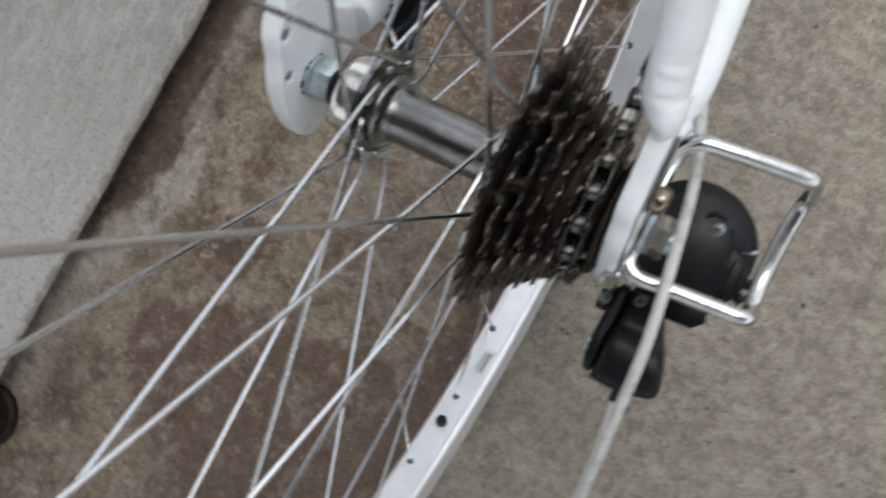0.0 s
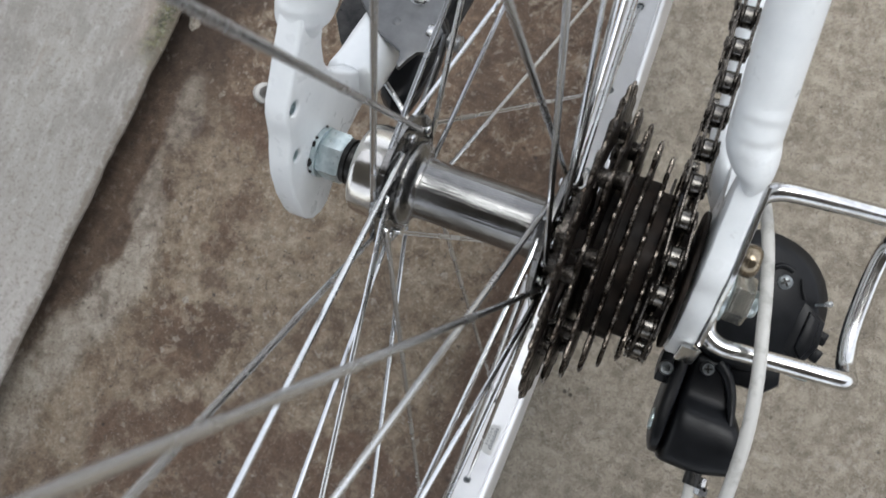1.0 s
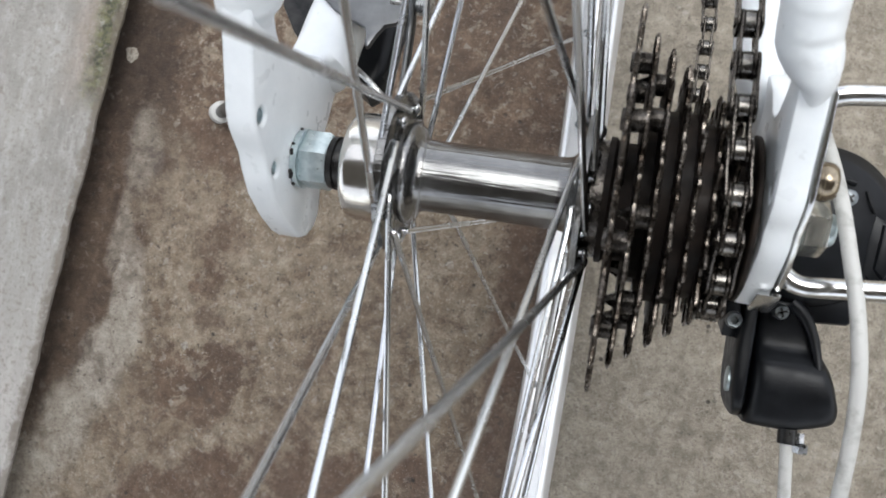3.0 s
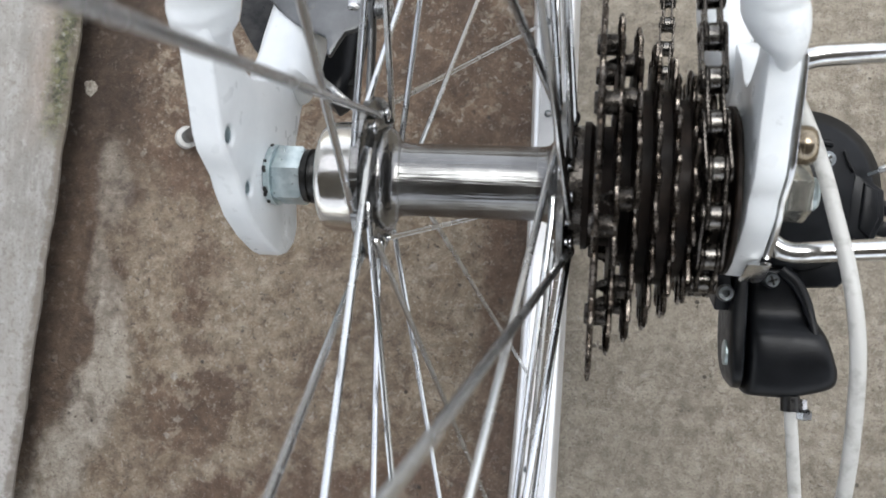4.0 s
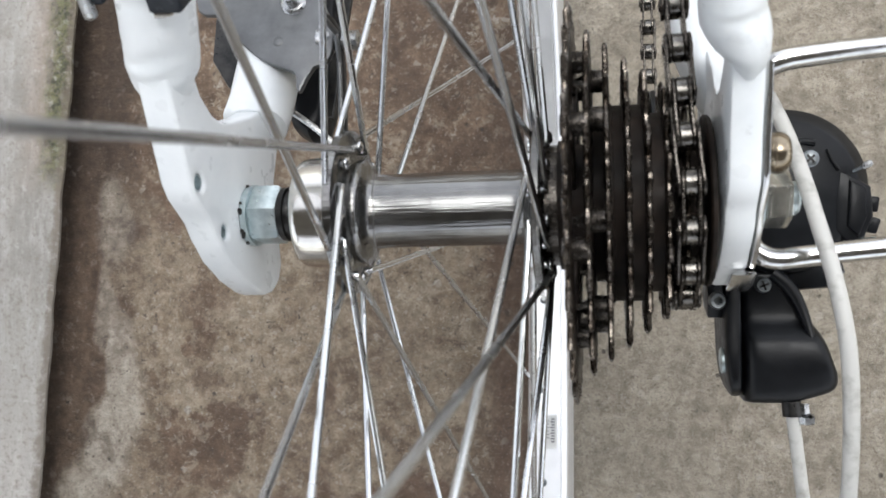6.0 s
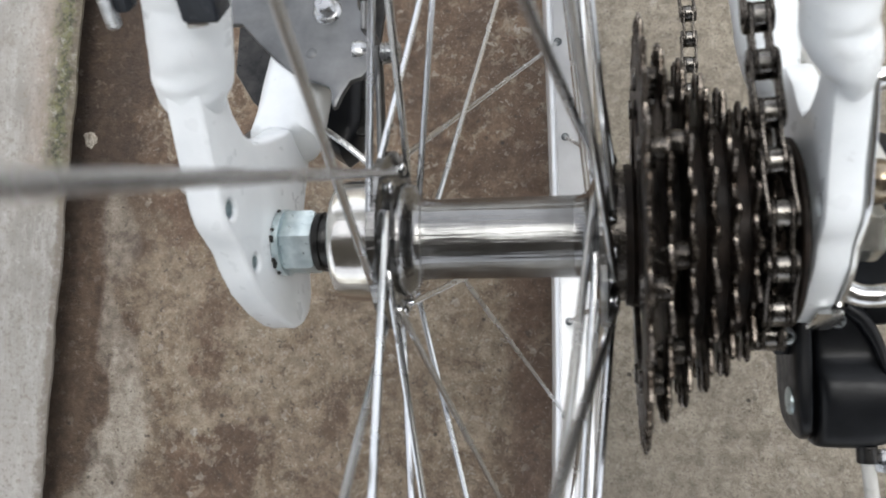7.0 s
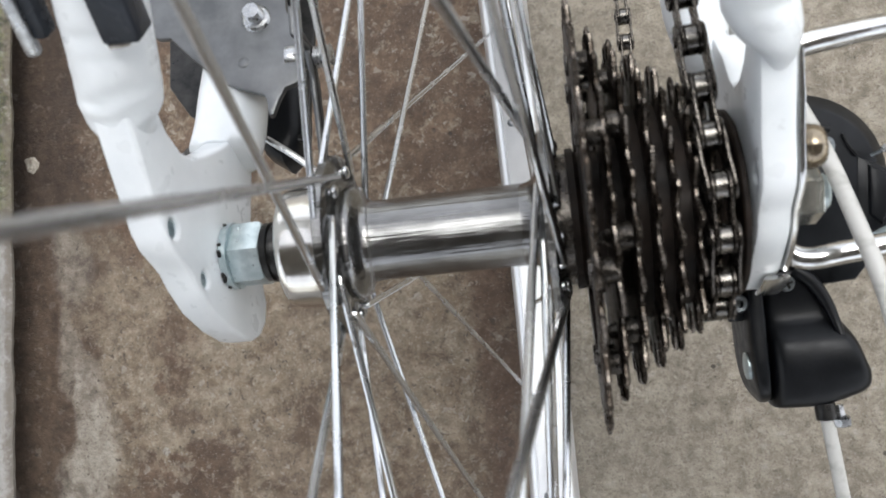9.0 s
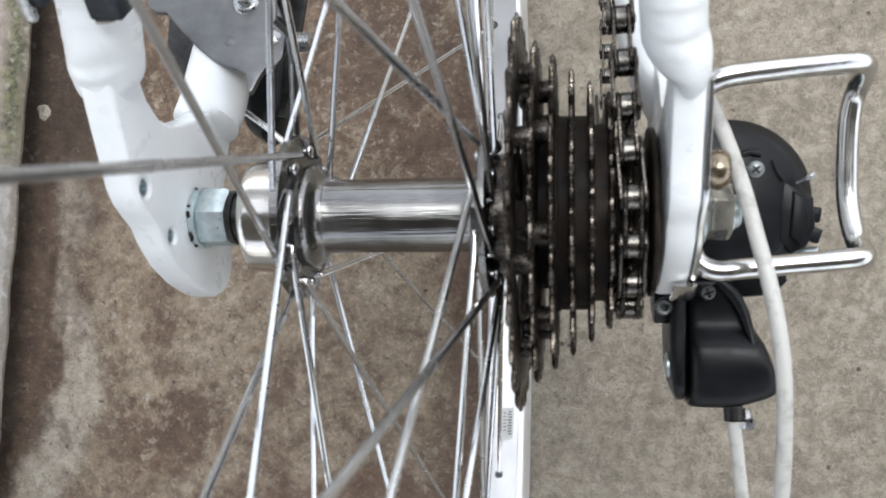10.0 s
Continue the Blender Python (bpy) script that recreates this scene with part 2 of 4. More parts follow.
    soil = mixed(m, times(bare, 0.50), soil, (0.082, 0.052, 0.032))
    # rust-brown stains under the wheel; the narrow strip also paints in the tyre's shadow
    rust_and_shadow = plus(spot(-0.14, -0.235, 0.17, 0.080), spot(-0.225, -0.255, 0.075, 0.075), times(spot(-0.265, -0.02, 0.03, 0.03), 0.5), spot(-0.27, 0.055, 0.05, 0.035),
                 spot(-0.026, -0.09, 0.018, 0.24, 0.4), spot(-0.080, -0.205, 0.060, 0.045), spot(-0.120, -0.330, 0.120, 0.075))
    rust_and_shadow = times(number(m, "MINIMUM", rust_and_shadow, 1.0), span(m, plus(blotch, centred(crust, 0.5)), 0.70, 0.44, 0.35, 0.95))
    soil = mixed(m, rust_and_shadow, soil, mixed(m, flake, (0.066, 0.037, 0.023), (0.135, 0.083, 0.054)))
    # a milky run-off streak beside the dark band
    pools = plus(times(spot(-0.405, -0.330, 0.036, 0.060, 0.3), 0.7), times(spot(-0.386, -0.250, 0.030, 0.050, 0.3), 0.8), spot(-0.368, -0.190, 0.026, 0.042, 0.3), spot(-0.346, -0.140, 0.022, 0.040, 0.3), spot(-0.329, -0.102, 0.020, 0.034, 0.3), times(spot(-0.334, -0.066, 0.015, 0.034, 0.3), 0.8), times(spot(-0.349, -0.030, 0.011, 0.036, 0.3), 0.6), times(spot(-0.343, 0.040, 0.016, 0.040, 0.3), 0.6))
    milk = times(number(m, "MINIMUM", pools, 1.0), span(m, plus(blotch, centred(crust, 0.4)), 0.34, 0.56, 0.35, 1.0))
    tone = mixed(m, times(dirty, 0.95), clean, soil)
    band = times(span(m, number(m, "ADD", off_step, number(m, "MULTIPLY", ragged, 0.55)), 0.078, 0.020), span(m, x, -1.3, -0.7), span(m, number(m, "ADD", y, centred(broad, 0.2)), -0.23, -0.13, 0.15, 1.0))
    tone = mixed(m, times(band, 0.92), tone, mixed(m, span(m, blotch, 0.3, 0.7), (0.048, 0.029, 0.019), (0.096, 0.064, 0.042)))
    # the band darkens further towards the front, beside the mossy part of the step
    darker_front = times(band, span(m, number(m, "ADD", y, centred(blotch, 0.1)), 0.02, 0.10, 0.0, 0.7))
    tone = mixed(m, darker_front, tone, (0.036, 0.023, 0.015))
    tone = mixed(m, times(milk, dirty, 0.85), tone, mixed(m, flake, (0.25, 0.222, 0.184), (0.42, 0.385, 0.335)))
    # lumpy skin, then grit: dark pores and pale sand
    lump = cloud(m, where, 105.0, 8.0, 0.72, 0.4, shift=(4, 9, 0))
    tone = mixed(m, 1.0, tone, mixed(m, span(m, lump, 0.34, 0.66), (0.74, 0.71, 0.67), (1.24, 1.23, 1.20)), "MULTIPLY")
    tone = mixed(m, span(m, grain, 0.44, 0.36, 0.0, 0.65), tone, (0.050, 0.038, 0.028))
    tone = mixed(m, times(span(m, grain, 0.60, 0.66, 0.0, 0.75), span(m, band, 0.0, 1.0, 1.0, 0.35)), tone, (0.40, 0.365, 0.315))
    # flecks of pale skin and dark dimples, each of its own size
    wobbly = node(m, "ShaderNodeTexNoise", Scale=260.0, Detail=3.0)
    m.node_tree.links.new(where, wobbly.inputs["Vector"])
    bent = node(m, "ShaderNodeVectorMath")
    bent.operation = "MULTIPLY_ADD"
    m.node_tree.links.new(wobbly.outputs["Color"], bent.inputs[0])
    bent.inputs[1].default_value = (0.011, 0.011, 0.0)
    m.node_tree.links.new(where, bent.inputs[2])

    def flecks(scale, rare, size, shift):
        moved = node(m, "ShaderNodeMapping")
        moved.inputs["Location"].default_value = shift
        link(m, bent, "Vector", moved, "Vector")
        v = node(m, "ShaderNodeTexVoronoi", Scale=scale, Randomness=1.0)
        link(m, moved, "Vector", v, "Vector")
        pick = node(m, "ShaderNodeSeparateColor")
        link(m, v, "Color", pick, "Color")
        grown = number(m, "MULTIPLY", pick.outputs["Green"], size)
        inside = span(m, number(m, "SUBTRACT", v.outputs["Distance"], grown), 0.03, -0.03)
        return times(inside, span(m, pick.outputs["Red"], rare, rare + 0.03))

    pale = plus(flecks(150.0, 0.80, 0.45, (3, 1, 0)), flecks(330.0, 0.72, 0.50, (7, 5, 0)))
    gathered = span(m, plus(blotch, centred(patch, 0.6)), 0.38, 0.60, 0.45, 1.0)
    tone = mixed(m, times(pale, gathered, span(m, band, 0.0, 1.0, 0.6, 0.2), span(m, rust_and_shadow, 0.2, 0.8, 1.0, 0.45)), tone, mixed(m, flake, (0.23, 0.195, 0.155), (0.47, 0.43, 0.37)))
    dimple = plus(flecks(210.0, 0.86, 0.34, (11, 2, 0)), flecks(420.0, 0.80, 0.42, (1, 13, 0)))
    tone = mixed(m, times(dimple, span(m, x, -0.01, 0.02, 0.75, 0.45)), tone, (0.060, 0.044, 0.032))
    vor2 = node(m, "ShaderNodeTexVoronoi", Scale=75.0, Randomness=1.0)
    m.node_tree.links.new(where, vor2.inputs["Vector"])
    pit = times(span(m, vor2.outputs["Distance"], 0.15, 0.08), span(m, cloud(m, where, 33.0, 3.0, shift=(2, 8, 0)), 0.54, 0.62))
    tone = mixed(m, times(pit, 0.8), tone, (0.035, 0.027, 0.021))
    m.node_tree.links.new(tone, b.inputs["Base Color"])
    m.node_tree.links.new(span(m, patch, 0.3, 0.7, 0.62, 0.88), b.inputs["Roughness"])
    height = plus(times(grain, 0.35), times(flake, 0.8), times(crust, 1.0), times(lump, 1.0), times(pale, 0.25), times(dimple, -0.35), times(pit, -0.8))
    bp = node(m, "ShaderNodeBump", Strength=0.85, Distance=0.0024)
    m.node_tree.links.new(height, bp.inputs["Height"])
    link(m, bp, "Normal", b, "Normal")
    return m


def kerb_concrete():
    m = material("weathered_kerb", (0.6, 0.58, 0.55), 0.85)
    b = m.node_tree.nodes["Principled BSDF"]
    where = coords(m).outputs["Object"]
    sep = node(m, "ShaderNodeSeparateXYZ")
    m.node_tree.links.new(where, sep.inputs[0])
    x, y = sep.outputs[0], sep.outputs[1]
    streak = cloud(m, where, 30.0, 7.0, 0.68, 0.2, stretch=(4.0, 1.0, 1.0))
    crack = cloud(m, where, 14.0, 5.0, 0.6, 0.5, stretch=(5.0, 1.0, 1.0), shift=(4, 4, 0))
    blotch = cloud(m, where, 16.0, 6.0)
    grain = cloud(m, where, 320.0, 4.0, 0.7)
    tone = mixed(m, span(m, blotch, 0.3, 0.7), (0.185, 0.174, 0.157), (0.268, 0.255, 0.234))
    tone = mixed(m, span(m, streak, 0.42, 0.70, 0.0, 0.55), tone, (0.350, 0.337, 0.316))
    tone = mixed(m, span(m, streak, 0.42, 0.28, 0.0, 0.45), tone, (0.20, 0.178, 0.152))
    tone = mixed(m, number(m, "MULTIPLY", span(m, crack, 0.62, 0.70), 0.35), tone, (0.20, 0.165, 0.13))
    tone = mixed(m, number(m, "MULTIPLY", span(m, number(m, "ADD", y, number(m, "MULTIPLY", blotch, 0.25)), 0.14, -0.12, 0.0, 0.55), span(m, y, -1.3, -0.4)), tone, (0.46, 0.432, 0.40))
    # distance in from the edge, which runs a little askew
    inward = number(m, "SUBTRACT", number(m, "ADD", number(m, "MULTIPLY", y, 0.063), -0.374), x)
    ragged = number(m, "ADD", inward, number(m, "MULTIPLY", number(m, "SUBTRACT", cloud(m, where, 60.0, 6.0, 0.7), 0.5), 0.03))
    front = span(m, number(m, "ADD", y, number(m, "MULTIPLY", number(m, "SUBTRACT", blotch, 0.5), 0.14)), 0.03, 0.11)
    moss = number(m, "MULTIPLY", span(m, ragged, 0.026, 0.010), front)
    rust = number(m, "MULTIPLY", span(m, ragged, 0.050, 0.018), front)
    tone = mixed(m, number(m, "MULTIPLY", rust, 0.5), tone, (0.22, 0.16, 0.115))
    tone = mixed(m, number(m, "MULTIPLY", moss, 0.95), tone, mixed(m, span(m, cloud(m, where, 150.0, 5.0, 0.7), 0.38, 0.64), (0.022, 0.024, 0.010), (0.11, 0.11, 0.05)))
    rim_dirt = span(m, ragged, 0.007, 0.001)
    tone = mixed(m, number(m, "MULTIPLY", rim_dirt, 0.7), tone, (0.14, 0.115, 0.09))
    tone = mixed(m, span(m, grain, 0.50, 0.32, 0.0, 0.6), tone, (0.15, 0.135, 0.115))
    sandy = cloud(m, where, 130.0, 6.0, 0.7, shift=(8, 3, 0))
    tone = mixed(m, span(m, sandy, 0.46, 0.32, 0.0, 0.6), tone, (0.17, 0.145, 0.12))
    tone = mixed(m, span(m, sandy, 0.56, 0.68, 0.0, 0.3), tone, (0.46, 0.447, 0.422))
    m.node_tree.links.new(tone, b.inputs["Base Color"])
    bp = node(m, "ShaderNodeBump", Strength=0.6, Distance=0.0014)
    m.node_tree.links.new(number(m, "ADD", grain, number(m, "MULTIPLY", streak, 0.8)), bp.inputs["Height"])
    link(m, bp, "Normal", b, "Normal")
    return m


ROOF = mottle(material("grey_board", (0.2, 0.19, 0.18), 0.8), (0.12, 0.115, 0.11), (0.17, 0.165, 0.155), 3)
FLOOR = concrete_floor()
KERB = kerb_concrete()


# ---------------------------------------------------------------- mesh helpers
def part(name, bm, mat, parent=None, label="", smooth=True):
    """Links a bmesh as one mesh object under a thing or a part."""
    if isinstance(bm, bpy.types.Mesh):
        me = bm
    else:
        me = bpy.data.meshes.new(name)
        bmesh.ops.recalc_face_normals(bm, faces=bm.faces)
        if smooth:
            sharp = math.cos(radians(38))
            for f in bm.faces:
                f.smooth = True
            for e in bm.edges:
                if len(e.link_faces) == 2:
                    a, b = e.link_faces
                    e.smooth = a.normal.dot(b.normal) > sharp
        bm.to_mesh(me)
        bm.free()
        me.materials.append(mat)
    ob = new(name, me)
    if parent:
        ob.parent = parent
    if label:
        ob["label"] = label
    return ob


def lathe(profile, segments=48, bm=None, center=(0, 0)):
    """Turns (x, radius) pairs about the axle; a closed body where the ends reach radius 0."""
    bm = bm or bmesh.new()
    rings = []
    for x, r in profile:
        if r < 1e-6:
            rings.append([bm.verts.new((x, center[0], center[1]))])
        else:
            rings.append([bm.verts.new((x, center[0] + r * math.sin(a), center[1] + r * math.cos(a)))
                          for a in (2 * math.pi * i / segments for i in range(segments))])
    for a, b in zip(rings, rings[1:]):
        for i in range(segments):
            j = (i + 1) % segments
            if len(a) == 1 and len(b) == 1:
                continue
            if len(a) == 1:
                bm.faces.new((a[0], b[i], b[j]))
            elif len(b) == 1:
                bm.faces.new((a[i], b[0], a[j]))
            else:
                bm.faces.new((a[i], b[i], b[j], a[j]))
    return bm


def spline(points, steps=8):
    """A smooth line through the points (Catmull-Rom)."""
    p = [Vector(q) for q in points]
    p = [2 * p[0] - p[1]] + p + [2 * p[-1] - p[-2]]
    out = []
    for a, b, c, d in zip(p, p[1:], p[2:], p[3:]):
        for i in range(steps):
            t = i / steps
            out.append(0.5 * ((2 * b) + (c - a) * t + (2 * a - 5 * b + 4 * c - d) * t * t + (3 * b - a - 3 * c + d) * t ** 3))
    out.append(p[-2])
    return out


def tube(points, radius, sides=12, bm=None, caps=True, up=(0.3, 0.2, 1)):
    """Sweeps a circle along the points; radius is a number, a list, or a function of 0..1 (pairs make an ellipse)."""
    bm = bm or bmesh.new()
    p = [Vector(q) for q in points]
    n = len(p)
    rings = []
    ref = Vector(up)
    for i, q in enumerate(p):
        d = (p[min(i + 1, n - 1)] - p[max(i - 1, 0)]).normalized()
        side = d.cross(ref).normalized()
        top = side.cross(d).normalized()
        r = radius(i / (n - 1)) if callable(radius) else (radius[i] if isinstance(radius, list) else radius)
        ra, rb = r if isinstance(r, tuple) else (r, r)
        rings.append([bm.verts.new(q + side * (ra * math.cos(a)) + top * (rb * math.sin(a)))
                      for a in (2 * math.pi * k / sides for k in range(sides))])
    for a, b in zip(rings, rings[1:]):
        for k in range(sides):
            j = (k + 1) % sides
            bm.faces.new((a[k], a[j], b[j], b[k]))
    if caps:
        bm.faces.new(rings[0])
        bm.faces.new(rings[-1])
    return bm


def slab(loops, bevel, segments, to_place):
    """A flat piece between two planes: outline and holes as loops of pairs, its rims rounded."""
    own = bmesh.new()
    edges = []
    for loop in loops:
        vs = [own.verts.new((0, a, b)) for a, b in loop]
        edges += [own.edges.new((v, w)) for v, w in zip(vs, vs[1:] + vs[:1])]
    bmesh.ops.triangle_fill(own, use_beauty=True, edges=edges)
    ext = bmesh.ops.extrude_face_region(own, geom=own.faces[:])
    for v in ext["geom"]:
        if isinstance(v, bmesh.types.BMVert):
            v.co.x = 1.0
    for v in own.verts:
        v.co = to_place(v.co)
    bmesh.ops.recalc_face_normals(own, faces=own.faces)
    if bevel:
        rims = [e for e in own.edges if len(e.link_faces) == 2 and abs(e.link_faces[0].normal.dot(e.link_faces[1].normal)) < 0.3
                and any(len(f.verts) == 3 for f in e.link_faces) and any(len(f.verts) == 4 for f in e.link_faces)]
        bmesh.ops.bevel(own, geom=rims, offset=bevel, segments=segments, profile=0.5, affect="EDGES")
    return own


def plate(outline, x0, x1, bevel=0.0, segments=2, holes=()):
    """A plate cut to an outline of (y, z) pairs, from x0 to x1, with round holes (y, z, radius)."""
    loops = [outline] + [[(y + r * math.cos(2 * math.pi * i / 20), z + r * math.sin(2 * math.pi * i / 20)) for i in range(20)] for y, z, r in holes]
    return slab(loops, bevel, segments, lambda c: Vector((x0 + c.x * (x1 - x0), c.y, c.z)))


def solid(outline, z0, z1, bevel=0.0, segments=2):
    """The same, lying flat: an outline of (x, y) pairs, from z0 to z1."""
    return slab([outline], bevel, segments, lambda c: Vector((c.y, c.z, z0 + c.x * (z1 - z0))))


def zlathe(bm, center, profile, segments=24):
    """Turns (z, radius) pairs about an upright line."""
    own = lathe(profile, segments)
    for v in own.verts:
        v.co = Vector((center[0] + v.co.z, center[1] + v.co.y, v.co.x))
    return join(bm, own)


def join(bm, other, matrix=None):
    me = bpy.data.meshes.new("joined")
    other.to_mesh(me)
    other.free()
    if matrix:
        me.transform(matrix)
    bm.from_mesh(me)
    bpy.data.meshes.remove(me)
    return bm


def hexagon(x0, x1, across, center=(0, 0), turn=0.0, chamfer=0.0008):
    """A hexagon nut or bolt head along x, its corners turned off."""
    bm = bmesh.new()
    r = across / math.sqrt(3)
    s = 1 if x1 > x0 else -1
    rings = []
    for x, k in ((x0, 0.93), (x0 + s * chamfer, 1.0), (x1 - s * chamfer, 1.0), (x1, 0.93)):
        rings.append([bm.verts.new((x, center[0] + k * r * math.cos(radians(60 * i + turn)), center[1] + k * r * math.sin(radians(60 * i + turn)))) for i in range(6)])
    for a, b in zip(rings, rings[1:]):
        for i in range(6):
            bm.faces.new((a[i], a[(i + 1) % 6], b[(i + 1) % 6], b[i]))
    bm.faces.new(rings[0])
    bm.faces.new(rings[-1])
    return bm


def block(center, size, bevel=0.0, segments=2, turn=None):
    bm = bmesh.new()
    bmesh.ops.create_cube(bm, size=1.0)
    for v in bm.verts:
        v.co = Vector(v.co[i] * size[i] for i in range(3))
    if bevel:
        bmesh.ops.bevel(bm, geom=bm.edges[:], offset=bevel, segments=segments, profile=0.5, affect="EDGES")
    m = Matrix.Translation(center)
    if turn:
        m = m @ Euler([radians(a) for a in turn]).to_matrix().to_4x4()
    bm.transform(m)
    return bm


# ---------------------------------------------------------------- setting
def ground_sheet():
    bm = bmesh.new()
    bmesh.ops.create_grid(bm, x_segments=2, y_segments=2, size=60)
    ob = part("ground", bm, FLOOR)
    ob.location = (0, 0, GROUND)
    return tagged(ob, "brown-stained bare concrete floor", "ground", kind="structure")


ground_sheet()


def kerb():
    bm = bmesh.new()
    h = 0.030
    rows = []
    stations = [-9.0, -6.0, -4.0, -2.5] + [-1.6 + 0.008 * i for i in range(401)] + [2.5, 4.0, 6.0, 9.0]
    for y in stations:
        e = -0.374 + 0.063 * y + 0.0016 * noise.noise((y * 25, 0, 0)) + 0.0012 * noise.noise((y * 90, 3, 0)) + 0.0008 * noise.noise((y * 260, 5, 0))
        rows.append([bm.verts.new(v) for v in ((e - 0.034, y, GROUND - 0.01), (e - 0.016, y, GROUND + h - 0.018), (e - 0.001, y, GROUND + h - 0.006), (e - 0.0006, y, GROUND + h - 0.003), (e - 0.004, y, GROUND + h), (e - 3.2, y, GROUND + h), (e - 3.2, y, GROUND - 0.01))])
    for a, b in zip(rows, rows[1:]):
        for i in range(6):
            bm.faces.new((a[i], a[i + 1], b[i + 1], b[i]))
    bm.faces.new(rows[0])
    bm.faces.new(rows[-1])
    return tagged(part("kerb", bm, KERB), "weathered off-white concrete step with a mossy edge", "step", kind="structure")


kerb()

def unseen_roof():
    """A plain roof added unseen behind the camera, on two posts, to darken reflections."""
    roof = part("unseen_roof", block((0.2, -1.20, 1.75), (5.2, 2.7, 0.10), 0.01), ROOF)
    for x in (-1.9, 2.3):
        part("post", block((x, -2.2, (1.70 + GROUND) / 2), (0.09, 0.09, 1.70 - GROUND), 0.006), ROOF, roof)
    return tagged(roof, "plain grey roof on two posts, added out of view to darken reflections", "roof", kind="structure")


unseen_roof()

# ---------------------------------------------------------------- the bicycle
bicycle = tagged(new("bicycle"), "white bicycle with chrome rear hub and oily gears", "bicycle")
AXLE = Vector((0, 0.0034, 0.0021))
bicycle.matrix_basis = Matrix.Translation((0, -0.0015, -0.0023)) @ Matrix.Rotation(radians(6.07), 4, "X")

# rear wheel
RIM_X = 0.0045
RIM_R = 0.2955


def build_rim():
    sec = [(0.0, RIM_R), (0.0076, RIM_R), (0.0080, RIM_R + 0.0006), (0.0085, RIM_R + 0.0006), (0.0089, RIM_R + 0.0001), (0.0106, RIM_R + 0.0008), (0.0122, RIM_R + 0.0024), (0.0133, RIM_R + 0.0062), (0.0137, RIM_R + 0.0180), (0.0145, RIM_R + 0.0193), (0.0148, RIM_R + 0.0210), (0.0144, RIM_R + 0.0220), (0.0130, RIM_R + 0.0220), (0.0122, RIM_R + 0.0125)]
    full = [(RIM_X + x, r) for x, r in sec] + [(RIM_X - x, r) for x, r in reversed(sec[1:])]
    bm = lathe(full + [full[0]], 256)
    bmesh.ops.remove_doubles(bm, verts=bm.verts, dist=1e-6)
    return bm


rim = part("rim", build_rim(), RIMM, bicycle, "silver-white satin alloy rim")
rim.location = AXLE
tyre = part("tyre", lathe([(RIM_X + 0.0140 * math.cos(a), 0.3185 + 0.0278 * math.sin(a)) for a in (math.pi * (-0.1 + 1.2 * i / 16) for i in range(17))], 128), RUBBER, bicycle, "narrow black rubber tyre")

tyre.location = AXLE
FL, FR = -0.0356, 0.0245
HOLE_R = 0.0208
PHASE = -11.38


def on_rim(angle, x=0.0, lift=0.0):
    """A place on the rim's inner face, by its angle from straight down towards the front."""
    a = radians(angle)
    r = RIM_R - lift
    return Vector((RIM_X + x, r * math.sin(a), -r * math.cos(a)))


def spoke_mesh(head, bend, end):
    d = (end - bend).normalized()
    line = [head, head.lerp(bend, 0.6), bend + d * 0.0006, bend + d * 0.003, bend.lerp(end, 0.5), end]
    return tube(line, 0.00105, 9, up=(0.13, 0.71, 0.31))


for k in range(32):
    fi = PHASE + 11.25 * k
    right = k % 2 == 0
    j = k // 2
    sign = -1 if j % 2 == 0 else 1
    ha = radians(fi + sign * 67.5)
    side = 1 if (sign > 0) == right else -1
    fx = FR if right else FL
    hole = Vector((fx, HOLE_R * math.sin(ha), -HOLE_R * math.cos(ha)))
    head = hole + Vector((-side * 0.0026, 0, 0))
    bend = hole + Vector((side * 0.0024, 0, 0))
    end = on_rim(fi, -0.0028 if right else -0.0052)
    d = (end - bend).normalized()
    spoke = part("spoke", spoke_mesh(head, bend, end), STEEL, rim)
    knob = bmesh.new()
    bmesh.ops.create_uvsphere(knob, u_segments=10, v_segments=6, radius=0.0021)
    knob.transform(Matrix.Translation(head) @ Matrix.Diagonal((0.55, 1, 1, 1)))
    part("spoke_head", knob, STEEL, spoke)
    nip = tube([end - d * 0.0042, end - d * 0.0038, end - d * 0.0006, end + d * 0.0015], [0.0013, 0.0016, 0.0017, 0.0017], 10)
    part("nipple", nip, DULL, spoke)
    out = on_rim(fi).normalized()
    out.x = 0
    eyelet = tube([end + out * 0.0006, end - out * 0.00035, end - out * 0.0005, end - out * 0.0003], [0.0025, 0.0025, 0.0022, 0.0012], 14)
    part("eyelet", eyelet, DULL, rim)


def rim_patch(a0, a1, x0, x1, lift):
    bm = bmesh.new()
    n = 6
    rows = [[bm.verts.new(on_rim(a0 + (a1 - a0) * i / n, x, lift)) for x in (x0, x1)] for i in range(n + 1)]
    for a, b in zip(rows, rows[1:]):
        bm.faces.new((a[0], a[1], b[1], b[0]))
    bmesh.ops.solidify(bm, geom=bm.faces[:], thickness=0.0001)
    return bm


sticker = part("sticker", rim_patch(-25.8, -29.8, -0.0022, 0.0054, 0.00035), PAPER, rim, "small white paper sticker with grey writing")
for i in range(9):
    a = -26.2 - 0.34 * i
    part("printed_mark", rim_patch(a, a - 0.16, 0.0020 - 0.0006 * (i % 2), 0.0040, 0.0006), INK, sticker)
for i in range(6):
    a = -26.4 - 0.42 * i
    part("printed_mark", rim_patch(a, a - 0.12, -0.0012, 0.0004, 0.0006), INK, sticker)
valve_at = on_rim(-38.1, -0.002)
